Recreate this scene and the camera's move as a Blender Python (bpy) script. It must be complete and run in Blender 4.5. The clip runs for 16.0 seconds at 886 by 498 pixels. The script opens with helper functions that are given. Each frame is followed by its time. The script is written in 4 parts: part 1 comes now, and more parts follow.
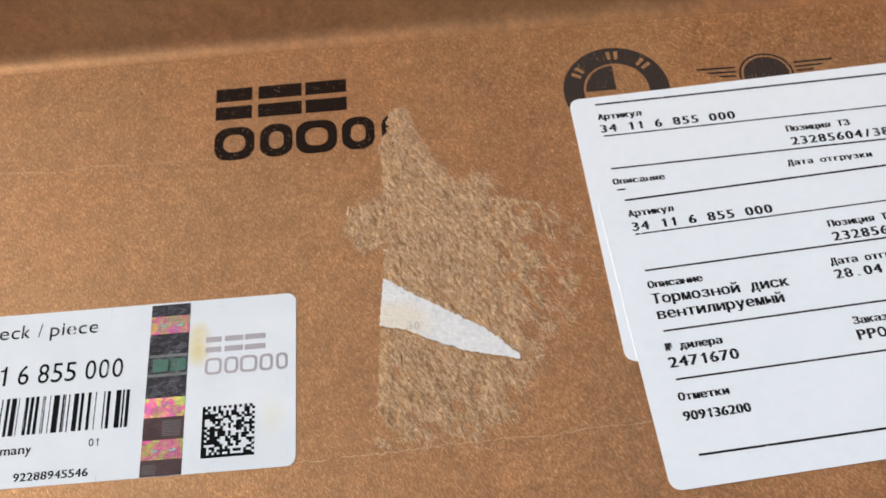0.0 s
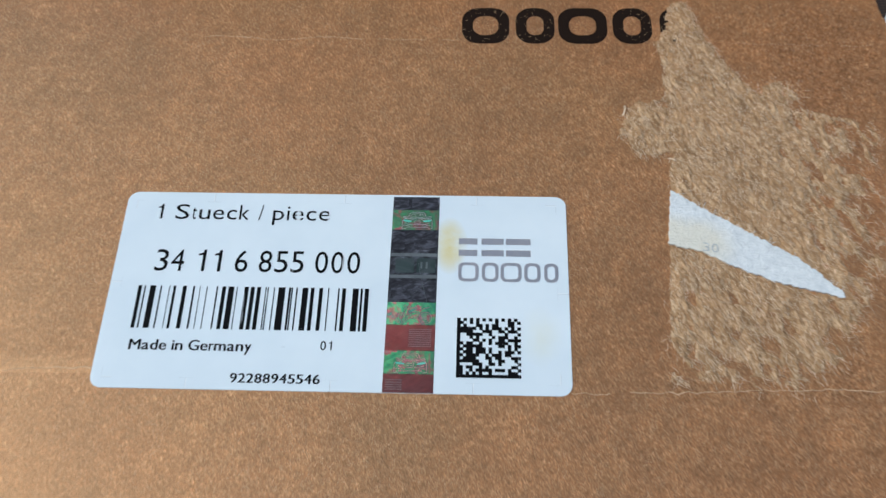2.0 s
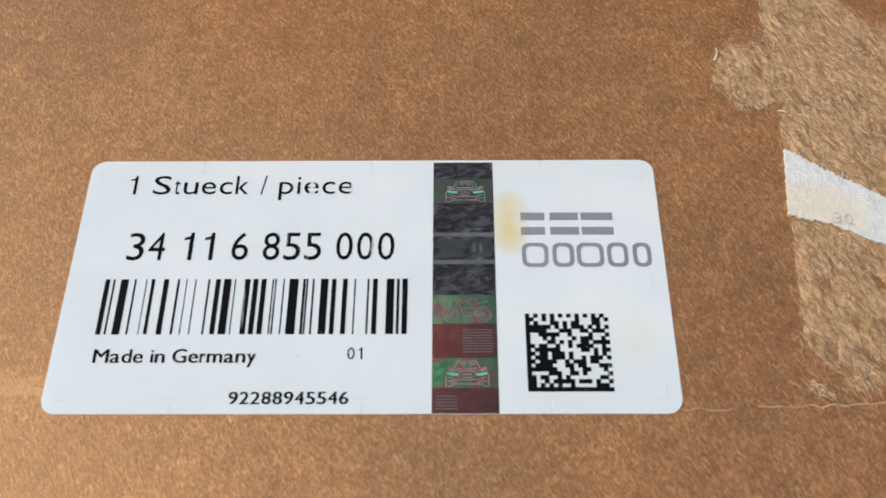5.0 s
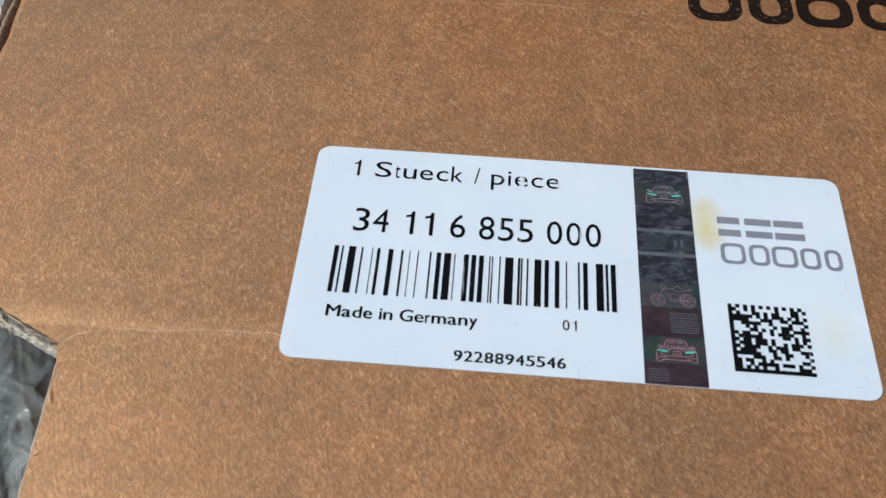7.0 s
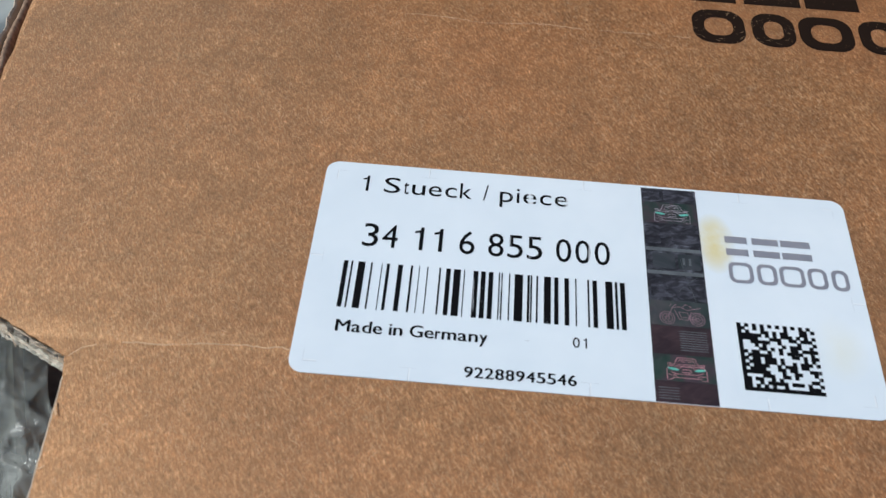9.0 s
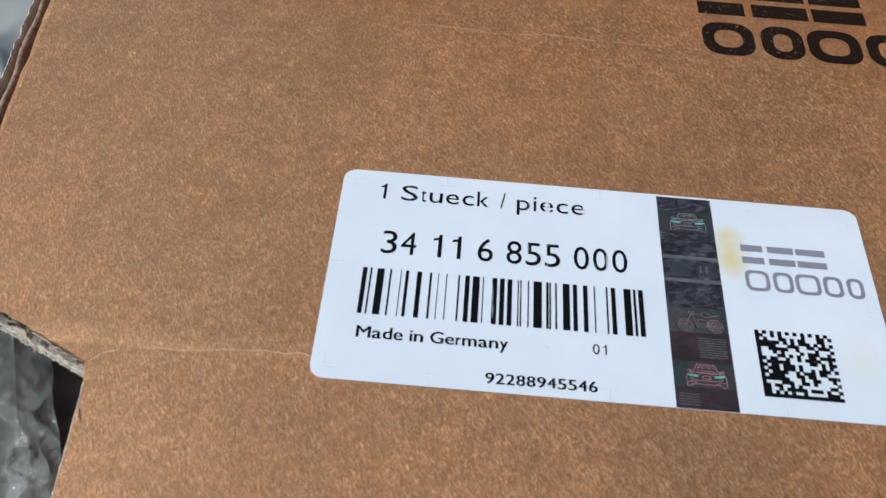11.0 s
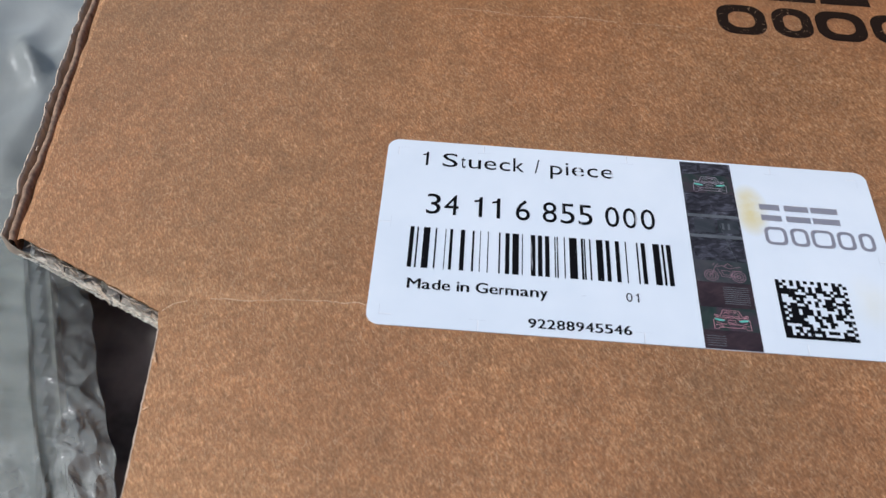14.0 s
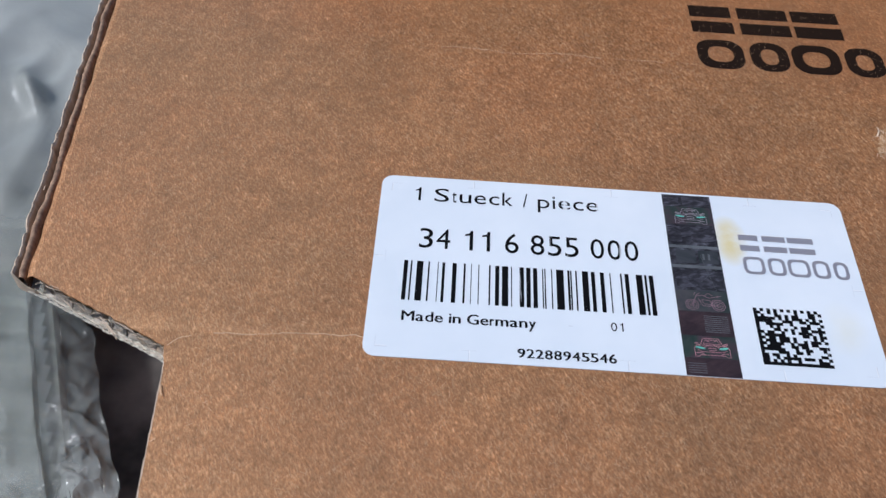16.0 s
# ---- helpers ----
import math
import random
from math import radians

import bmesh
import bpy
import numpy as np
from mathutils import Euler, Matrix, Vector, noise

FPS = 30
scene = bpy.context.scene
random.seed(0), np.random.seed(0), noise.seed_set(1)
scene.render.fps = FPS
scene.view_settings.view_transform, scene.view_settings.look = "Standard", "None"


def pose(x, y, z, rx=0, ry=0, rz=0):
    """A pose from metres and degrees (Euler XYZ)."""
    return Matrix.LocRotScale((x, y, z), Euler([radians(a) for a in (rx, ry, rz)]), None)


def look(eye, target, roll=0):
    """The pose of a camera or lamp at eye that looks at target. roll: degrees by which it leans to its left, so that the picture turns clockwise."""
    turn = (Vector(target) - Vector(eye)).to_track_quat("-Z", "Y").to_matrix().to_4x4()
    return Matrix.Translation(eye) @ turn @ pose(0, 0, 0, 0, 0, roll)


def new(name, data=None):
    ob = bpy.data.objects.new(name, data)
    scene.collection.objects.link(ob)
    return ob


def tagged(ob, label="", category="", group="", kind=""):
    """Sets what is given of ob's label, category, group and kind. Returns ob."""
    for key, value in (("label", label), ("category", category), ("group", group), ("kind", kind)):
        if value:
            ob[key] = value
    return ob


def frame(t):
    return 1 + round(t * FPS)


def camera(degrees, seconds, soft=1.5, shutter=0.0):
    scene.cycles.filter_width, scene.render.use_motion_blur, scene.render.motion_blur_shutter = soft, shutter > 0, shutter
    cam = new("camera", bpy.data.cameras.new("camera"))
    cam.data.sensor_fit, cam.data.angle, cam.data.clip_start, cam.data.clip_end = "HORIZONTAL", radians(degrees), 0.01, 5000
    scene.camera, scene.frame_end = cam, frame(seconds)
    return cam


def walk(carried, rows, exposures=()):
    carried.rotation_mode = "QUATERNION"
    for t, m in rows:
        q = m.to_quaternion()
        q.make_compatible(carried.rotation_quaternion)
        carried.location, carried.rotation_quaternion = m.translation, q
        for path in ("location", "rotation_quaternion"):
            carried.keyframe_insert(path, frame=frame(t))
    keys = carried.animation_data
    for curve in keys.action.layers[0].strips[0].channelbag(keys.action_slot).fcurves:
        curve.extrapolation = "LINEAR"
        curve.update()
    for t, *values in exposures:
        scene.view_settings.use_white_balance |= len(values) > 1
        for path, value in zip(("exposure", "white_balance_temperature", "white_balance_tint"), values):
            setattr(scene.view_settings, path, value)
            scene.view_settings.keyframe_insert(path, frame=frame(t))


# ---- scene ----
cam = camera(49.9, 16.0, 1.4, 0.3)
cam.data.dof.use_dof = True
cam.data.dof.focus_distance = 0.18
cam.data.dof.aperture_fstop = 45
PATH = [
    (0, (-0.00216, 0.03596, 0.31345), (-0.00196, 0.15383, 0.09298), -4.90),
    (0.5, (0.00389, 0.02773, 0.31383), (0.00371, 0.14501, 0.09305), -4.80),
    (1, (-0.00316, 0.02122, 0.31655), (-0.00507, 0.13806, 0.09554), -4.02),
    (1.5, (-0.02822, 0.01830, 0.30933), (-0.03121, 0.13655, 0.08908), -1.84),
    (2, (-0.05624, 0.03624, 0.27235), (-0.06383, 0.15555, 0.05279), -2.66),
    (2.5, (-0.05544, 0.05265, 0.24654), (-0.06295, 0.17074, 0.02632), -3.59),
    (3, (-0.05339, 0.05632, 0.23292), (-0.05950, 0.17659, 0.01383), -3.38),
    (3.5, (-0.05502, 0.05525, 0.23239), (-0.06020, 0.17567, 0.01337), -2.82),
    (3.7, (-0.05545, 0.05485, 0.23497), (-0.06080, 0.17512, 0.01587), -2.83),
    (5.8, (-0.07882, 0.04237, 0.23242), (-0.07820, 0.17681, 0.02165), -0.15),
    (6, (-0.08053, 0.03874, 0.23522), (-0.08222, 0.17981, 0.02884), -1.03),
    (6.5, (-0.09288, 0.02680, 0.23907), (-0.09926, 0.17522, 0.03800), 1.47),
    (7, (-0.09873, 0.02697, 0.23134), (-0.10557, 0.17549, 0.03036), 1.69),
    (7.5, (-0.09944, 0.02672, 0.23406), (-0.10567, 0.17932, 0.03613), 2.28),
    (8, (-0.10061, 0.02620, 0.23492), (-0.10502, 0.18038, 0.03817), 3.24),
    (8.5, (-0.10271, 0.02707, 0.23194), (-0.10578, 0.17993, 0.03415), 3.63),
    (9, (-0.10286, 0.02612, 0.23057), (-0.10565, 0.17944, 0.03313), 3.58),
    (11.5, (-0.10813, 0.02265, 0.22974), (-0.10733, 0.18165, 0.03682), 4.79),
    (12, (-0.10769, 0.01844, 0.23296), (-0.10601, 0.18000, 0.04218), 4.70),
    (12.5, (-0.11102, 0.01519, 0.23032), (-0.11109, 0.17895, 0.04143), 4.10),
    (13, (-0.11459, 0.01318, 0.22809), (-0.11621, 0.17477, 0.03734), 3.63),
    (13.5, (-0.11332, 0.01179, 0.23098), (-0.11397, 0.17299, 0.03989), 3.66),
    (14, (-0.11463, 0.00946, 0.23266), (-0.11395, 0.16929, 0.04043), 4.17),
    (14.5, (-0.11419, 0.00904, 0.23370), (-0.11271, 0.16813, 0.04086), 4.29),
    (15, (-0.11369, 0.00979, 0.23675), (-0.11104, 0.16964, 0.04455), 4.39),
    (15.5, (-0.11359, 0.00722, 0.23973), (-0.11086, 0.16897, 0.04912), 4.30),
    (16, (-0.11443, 0.00749, 0.24034), (-0.11264, 0.17011, 0.05047), 3.89),
]
LIGHT = [
    (0.0, 0.0, 6600, 8), (1.0, 0.01, 6750, 8), (1.5, 0.06, 6900, 8), (2.0, -0.09, 5580, -1), (2.5, -0.10, 5480, -1), (3.0, -0.10, 6230, 4),
    (3.5, -0.04, 6600, 8), (6.0, 0.0, 6200, 3), (6.5, -0.02, 5820, 3), (7.0, 0.0, 5850, 3), (9.0, 0.0, 5850, 3), (11.5, 0.0, 5800, 5), (13.5, 0.02, 5800, 8), (16.0, 0.03, 5640, 10),
]
walk(cam, [(t, look(eye, target, roll)) for t, eye, target, roll in PATH], LIGHT)

# ---- sky and sun: bright, hazy daylight from above and from the left ----
world = bpy.data.worlds.new("world")
scene.world = world
world.use_nodes = True
sky = world.node_tree.nodes.new("ShaderNodeTexSky")
sky.sky_type, sky.sun_disc = "NISHITA", False
SUN_FROM = Vector((-0.68, 0.06, 0.73))
sky.sun_elevation = math.asin(SUN_FROM.normalized().z)
sky.sun_rotation = math.atan2(SUN_FROM.x, SUN_FROM.y)
sky.dust_density = 3.0
world.node_tree.links.new(sky.outputs[0], world.node_tree.nodes["Background"].inputs[0])
world.node_tree.nodes["Background"].inputs[1].default_value = 0.10
sun = new("sun", bpy.data.lights.new("sun", "SUN"))
sun.data.energy, sun.data.angle, sun.data.color = 2.35, radians(6), (1.0, 0.95, 0.88)
sun.matrix_world = look(SUN_FROM, (0, 0, 0))

# ---- sizes, in millimetres on the lid; H is the lid's height in metres ----
MM = 0.001
H = 0.11
BOARD = 4.4


def at(x, y, z=0.0):
    """A place on the lid, in millimetres, z up from the lid's top."""
    return Vector((x * MM, y * MM, H + z * MM))


# ---- materials ----
class Nodes:
    """A node material: m.new(type, inputs) makes a node, m.set() feeds the surface."""

    def __init__(self, name, rough=0.8, metal=0.0):
        self.mat = bpy.data.materials.new(name)
        self.mat.use_nodes = True
        self.tree = self.mat.node_tree
        self.bsdf = self.tree.nodes["Principled BSDF"]
        self.out = self.tree.nodes["Material Output"]
        self.bsdf.inputs["Roughness"].default_value = rough
        self.bsdf.inputs["Metallic"].default_value = metal
        self.coord = self.tree.nodes.new("ShaderNodeTexCoord").outputs["Object"]

    def put(self, value, socket):
        if isinstance(value, bpy.types.NodeSocket):
            self.tree.links.new(value, socket)
        else:
            socket.default_value = value

    def noise(self, scale, detail=3.0, stretch=(1, 1, 1), rough=0.55, turn=0.0, twist=0.0):
        mapping = self.tree.nodes.new("ShaderNodeMapping")
        mapping.vector_type = "TEXTURE"
        mapping.inputs["Scale"].default_value = [1 / v for v in stretch]
        mapping.inputs["Rotation"].default_value = (0, 0, radians(turn))
        self.tree.links.new(self.coord, mapping.inputs["Vector"])
        n = self.tree.nodes.new("ShaderNodeTexNoise")
        n.inputs["Scale"].default_value, n.inputs["Detail"].default_value = scale, detail
        n.inputs["Roughness"].default_value, n.inputs["Distortion"].default_value = rough, twist
        self.tree.links.new(mapping.outputs[0], n.inputs["Vector"])
        return n.outputs["Fac"]

    def ramp(self, fac, *stops):
        r = self.tree.nodes.new("ShaderNodeValToRGB")
        while len(r.color_ramp.elements) < len(stops):
            r.color_ramp.elements.new(0.5)
        for e, (p, c) in zip(r.color_ramp.elements, stops):
            e.position = p
            e.color = (*c, 1) if isinstance(c, tuple) else (c, c, c, 1)
        self.put(fac, r.inputs[0])
        return r.outputs[0]

    def mix(self, fac, a, b, kind="MIX"):
        m = self.tree.nodes.new("ShaderNodeMix")
        m.data_type, m.blend_type = "RGBA", kind
        self.put(fac, m.inputs[0])
        self.put((*a, 1) if isinstance(a, tuple) else a, m.inputs[6])
        self.put((*b, 1) if isinstance(b, tuple) else b, m.inputs[7])
        return m.outputs[2]

    def math(self, kind, a, b=0.0):
        m = self.tree.nodes.new("ShaderNodeMath")
        m.operation = kind
        self.put(a, m.inputs[0])
        self.put(b, m.inputs[1])
        return m.outputs[0]

    def spot(self, x, y, rx, ry):
        """1 at a place on the lid, falling to 0 at radii rx, ry (millimetres)."""
        mapping = self.tree.nodes.new("ShaderNodeMapping")
        mapping.vector_type = "TEXTURE"
        mapping.inputs["Location"].default_value = at(x, y)
        mapping.inputs["Scale"].default_value = (rx * MM, ry * MM, 1)
        self.tree.links.new(self.coord, mapping.inputs["Vector"])
        g = self.tree.nodes.new("ShaderNodeTexGradient")
        g.gradient_type = "SPHERICAL"
        self.tree.links.new(mapping.outputs[0], g.inputs[0])
        return g.outputs["Fac"]

    def bump(self, height, strength, distance, after=None):
        b = self.tree.nodes.new("ShaderNodeBump")
        b.inputs["Strength"].default_value, b.inputs["Distance"].default_value = strength, distance
        self.put(height, b.inputs["Height"])
        if after is not None:
            self.put(after, b.inputs["Normal"])
        return b.outputs[0]

    def done(self, color, normal=None, rough=None):
        self.put((*color, 1) if isinstance(color, tuple) else color, self.bsdf.inputs["Base Color"])
        if normal is not None:
            self.put(normal, self.bsdf.inputs["Normal"])
        if rough is not None:
            self.put(rough, self.bsdf.inputs["Roughness"])
        return self.mat


def kraft_material(name, tone=1.0, scale=1.0, fold=None, fibrous=1.0):
    """Brown kraft liner: cloudy pulp, fine grain and pale strands lying in several directions."""
    n = Nodes(name, 0.6)
    n.bsdf.inputs["Specular IOR Level"].default_value = 0.3
    grain = n.noise(2700 * scale, 3, (1, 0.7, 1), 0.6, 15, 0.6)
    mottle = n.noise(620 * scale, 4, (1, 0.8, 1), 0.6, 25, 0.4)
    cloud = n.noise(190, 5, (1, 0.8, 1), 0.62)
    broad = n.noise(34, 4, (1.4, 0.55, 1), 0.55)
    hue = n.noise(21, 3, (1, 1, 1), 0.5)
    c = [tuple(v * tone for v in col) for col in ((0.112, 0.041, 0.0115), (0.190, 0.075, 0.0240), (0.262, 0.112, 0.040), (0.56, 0.335, 0.170))]
    base = n.ramp(grain, (0.46 - 0.20 * fibrous, c[0]), (0.46, c[1]), (0.62, c[2]), (0.86, c[3]))
    if fibrous < 1:
        base = n.mix(0.65, base, c[2])
    strands = []
    for width, turn, low, much in ((2700, 26, 0.54, 0.52), (2300, -40, 0.57, 0.38), (3000, 8, 0.55, 0.46), (2100, 68, 0.58, 0.34), (2500, 44, 0.56, 0.42)):
        strand = n.noise(width * scale, 3, (1, 0.24, 1), 0.6, turn, 0.5)
        base = n.mix(n.ramp(strand, (low, 0.0), (low + 0.17, much * fibrous)), base, c[3])
        strands.append(strand)
    base = n.mix(0.65, base, n.ramp(mottle, (0.28, 0.68), (0.72, 1.34)), "MULTIPLY")
    fur = n.noise(4300 * scale, 2, (1, 0.22, 1), 0.6, 24, 0.4)
    base = n.mix(fibrous, base, n.ramp(fur, (0.30, 0.68), (0.50, 0.98), (0.70, 1.38)), "MULTIPLY")
    base = n.mix(0.8, base, n.ramp(cloud, (0.28, 0.72), (0.72, 1.28)), "MULTIPLY")
    base = n.mix(0.8, base, n.ramp(broad, (0.3, 0.84), (0.7, 1.16)), "MULTIPLY")
    base = n.mix(0.8, base, n.ramp(hue, (0.35, (1.05, 0.97, 0.92)), (0.65, (0.97, 1.02, 1.03))), "MULTIPLY")
    normal = n.bump(fur, 0.35 * fibrous, 0.00014, n.bump(grain, 0.3, 0.00018))
    normal = n.bump(strands[0], 0.3, 0.00016, normal)
    normal = n.bump(strands[1], 0.25, 0.00016, normal)
    normal = n.bump(cloud, 0.06, 0.0008, normal)
    if fold:
        # the scored fold: a low swelling beside a shallow groove
        split = n.tree.nodes.new("ShaderNodeSeparateXYZ")
        n.tree.links.new(n.coord, split.inputs[0])
        off = n.math("SUBTRACT", split.outputs[1], fold)
        height = n.ramp(n.math("ADD", n.math("MULTIPLY", off, 80.0), 0.5), (0.46, 0.0), (0.56, 0.5), (0.72, 0.95), (1.0, 0.7))
        height.node.color_ramp.interpolation = "B_SPLINE"
        normal = n.bump(height, 1.0, 0.0007, normal)
    mat = n.done(base, normal)
    # the pressed, calendered skin has a broad warm sheen of its own
    skin = n.tree.nodes.new("ShaderNodeBsdfGlossy")
    skin.inputs["Roughness"].default_value = 0.5
    skin.inputs["Color"].default_value = (0.166, 0.097, 0.048, 1)
    gloss = n.bump(strands[0], 0.22 * fibrous, 0.00016, n.bump(strands[4], 0.2 * fibrous, 0.00016))
    n.put(n.bump(height, 0.9, 0.0005, gloss) if fold else gloss, skin.inputs["Normal"])
    both = n.tree.nodes.new("ShaderNodeAddShader")
    n.tree.links.new(n.bsdf.outputs[0], both.inputs[0])
    n.tree.links.new(skin.outputs[0], both.inputs[1])
    n.tree.links.new(both.outputs[0], n.out.inputs[0])
    return mat


def torn_material(name):
    """Raw torn pulp under the liner, pale and fuzzy."""
    n = Nodes(name, 0.9)
    n.bsdf.inputs["Specular IOR Level"].default_value = 0.15
    a = n.noise(1500, 4, (1, 0.33, 1), 0.6, 28, 1.2)
    b = n.noise(260, 3)
    base = n.ramp(a, (0.3, (0.28, 0.150, 0.070)), (0.5, (0.43, 0.255, 0.130)), (0.68, (0.65, 0.44, 0.26)))
    base = n.mix(0.6, base, n.ramp(b, (0.3, 0.72), (0.7, 1.25)), "MULTIPLY")
    return n.done(base, n.bump(a, 0.7, 0.0005))


def plain_material(name, color, rough=0.7, metal=0.0, spread=0.12, scale=400, bump=0.1, depth=0.0002):
    n = Nodes(name, rough, metal)
    f = n.noise(scale, 4)
    lo, hi = (tuple(min(1.0, v * k) for v in color) for k in (1 - spread, 1 + spread))
    return n.done(n.ramp(f, (0.3, lo), (0.7, hi)), n.bump(f, bump, depth))


def sticker_material():
    """White coated paper with a yellow glue stain beside the foil marks."""
    n = Nodes("sticker_paper", 0.42)
    n.bsdf.inputs["Specular IOR Level"].default_value = 0.35
    fine, soft = n.noise(900, 3), n.noise(70, 3)
    base = n.ramp(soft, (0.3, (0.74, 0.79, 0.83)), (0.7, (0.80, 0.84, 0.87)))
    stain = n.math("MULTIPLY", n.spot(-60.6, 125.3, 3.6, 6.6), n.ramp(n.noise(260, 3), (0.25, 0.35), (0.6, 1.0)))
    base = n.mix(n.ramp(stain, (0.02, 0.0), (0.4, 0.45), (0.85, 0.8)), base, (0.72, 0.55, 0.10))
    pale = n.math("MULTIPLY", n.spot(-43.5, 106.5, 5, 7), n.noise(200, 2))
    base = n.mix(n.ramp(pale, (0.05, 0.0), (0.6, 0.35)), base, (0.80, 0.74, 0.50))
    return n.done(base, n.bump(soft, 0.08, 0.002, n.bump(fine, 0.06, 0.0001)))


def slip_material():
    """Thin white thermal paper, faintly wrinkled, with grey scuffs."""
    n = Nodes("slip_paper", 0.5)
    n.bsdf.inputs["Specular IOR Level"].default_value = 0.3
    soft, crisp = n.noise(45, 4, (1, 1.6, 1), 0.5, 20), n.noise(90, 2, (2.2, 0.5, 1), 0.5, -30, 1.0)
    dirt = n.noise(420, 4)
    base = n.ramp(dirt, (0.20, (0.68, 0.72, 0.76)), (0.3, (0.79, 0.84, 0.89)), (0.8, (0.82, 0.865, 0.91)))
    return n.done(base, n.bump(crisp, 0.10, 0.0015, n.bump(soft, 0.18, 0.003)))


def fuzz_material():
    """Split white label paper, cream where the glue still holds."""
    n = Nodes("white_paper_fuzz", 0.9)
    fine, soft = n.noise(900, 4), n.noise(160, 3)
    base = n.ramp(fine, (0.3, (0.66, 0.66, 0.66)), (0.7, (0.83, 0.82, 0.81)))
    cream = n.math("MULTIPLY", n.spot(-17.0, 125.5, 13, 8), n.ramp(soft, (0.3, 0.5), (0.6, 1.3)))
    base = n.mix(n.ramp(cream, (0.05, 0.0), (0.5, 0.75)), base, (0.78, 0.70, 0.56))
    return n.done(base, n.bump(fine, 0.5, 0.0004))


def ink_material(name, paper, worn, streak, black=0.005):
    """Black print that lets the paper through where the print head missed."""
    n = Nodes(name, 0.6)
    n.bsdf.inputs["Specular IOR Level"].default_value = 0.06
    miss = n.noise(streak[0], 3, (1, streak[1], 1), 0.6)
    speck = n.noise(2600, 2)
    gone = n.math("MAXIMUM", n.ramp(miss, (worn, 0.0), (worn + 0.07, 0.95)), n.ramp(speck, (0.72, 0.0), (0.78, 0.6)))
    return n.done(n.mix(gone, black if isinstance(black, tuple) else (black, black, black * 1.15), paper))


def halftone_material():
    """Coarse dark screen print on the brown liner."""
    n = Nodes("halftone_print", 0.75)
    c = n.tree.nodes.new("ShaderNodeTexChecker")
    mapping = n.tree.nodes.new("ShaderNodeMapping")
    mapping.inputs["Rotation"].default_value = (0, 0, radians(45))
    n.tree.links.new(n.coord, mapping.inputs[0])
    n.tree.links.new(mapping.outputs[0], c.inputs["Vector"])
    c.inputs["Scale"].default_value = 1700
    return n.done(n.mix(c.outputs["Fac"], (0.010, 0.008, 0.008), (0.045, 0.024, 0.014)))


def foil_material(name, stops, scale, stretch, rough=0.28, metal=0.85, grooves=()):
    """Security foil whose colour drifts along the strip; each set of grooves is a tilted normal aiming a coloured sun
    glint.
    """
    n = Nodes(name, rough, metal)
    f = n.noise(scale, 3, stretch, 0.6, 10, 0.8)
    mat = n.done(n.ramp(f, *stops), n.bump(n.noise(700, 3), 0.12, 0.0002))
    last = n.bsdf.outputs[0]
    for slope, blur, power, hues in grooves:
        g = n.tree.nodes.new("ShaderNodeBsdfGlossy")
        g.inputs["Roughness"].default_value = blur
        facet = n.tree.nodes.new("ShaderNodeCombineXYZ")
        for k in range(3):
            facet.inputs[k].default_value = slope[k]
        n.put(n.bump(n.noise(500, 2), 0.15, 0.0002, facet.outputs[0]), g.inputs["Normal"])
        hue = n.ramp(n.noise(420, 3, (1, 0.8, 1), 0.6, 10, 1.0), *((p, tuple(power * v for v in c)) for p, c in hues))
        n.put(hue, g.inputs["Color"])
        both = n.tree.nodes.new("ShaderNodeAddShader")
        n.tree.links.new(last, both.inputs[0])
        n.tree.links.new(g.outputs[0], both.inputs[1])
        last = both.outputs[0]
    n.tree.links.new(last, n.out.inputs[0])
    return mat


def film_material(name, least, most, rough, smooth_from=None, haze_from=None, patch=38, creased=0.55):
    """Clear stretch film: mostly see-through, glossy in its creases."""
    n = Nodes(name, rough)
    n.bsdf.inputs["Base Color"].default_value = (0.44, 0.455, 0.425, 1)
    n.bsdf.inputs["Specular IOR Level"].default_value = 0.35
    f = n.noise(60, 4, (1, 1, 1), 0.55, 0, 1.2)
    n.put(n.bump(f, creased, 0.006), n.bsdf.inputs["Normal"])
    clear = n.tree.nodes.new("ShaderNodeBsdfTransparent")
    clear.inputs[0].default_value = (0.93, 0.95, 0.95, 1)
    m = n.tree.nodes.new("ShaderNodeMixShader")
    haze = n.ramp(n.noise(patch, 3, (1, 1, 1), 0.5), (0.35, least), (0.7, most))
    if smooth_from:
        # the film lies smooth and clear towards its far end
        split = n.tree.nodes.new("ShaderNodeSeparateXYZ")
        n.tree.links.new(n.coord, split.inputs[0])
        along = n.math("MULTIPLY", n.math("SUBTRACT", split.outputs[1], smooth_from), 15.0)
        haze = n.math("MULTIPLY", haze, n.ramp(along, (0.0, 1.0), (0.9, 0.24)))
    if haze_from:
        # haze rises further back, painting in the brighter reflections there
        split = n.tree.nodes.new("ShaderNodeSeparateXYZ")
        n.tree.links.new(n.coord, split.inputs[0])
        along = n.math("MULTIPLY", n.math("SUBTRACT", split.outputs[1], haze_from), 14.0)
        haze = n.math("MULTIPLY", haze, n.ramp(along, (0.0, 0.34), (0.9, 1.0)))
    n.put(haze, m.inputs[0])
    n.tree.links.new(clear.outputs[0], m.inputs[1])
    n.tree.links.new(n.bsdf.outputs[0], m.inputs[2])
    n.tree.links.new(m.outputs[0], n.out.inputs[0])
    return n.mat


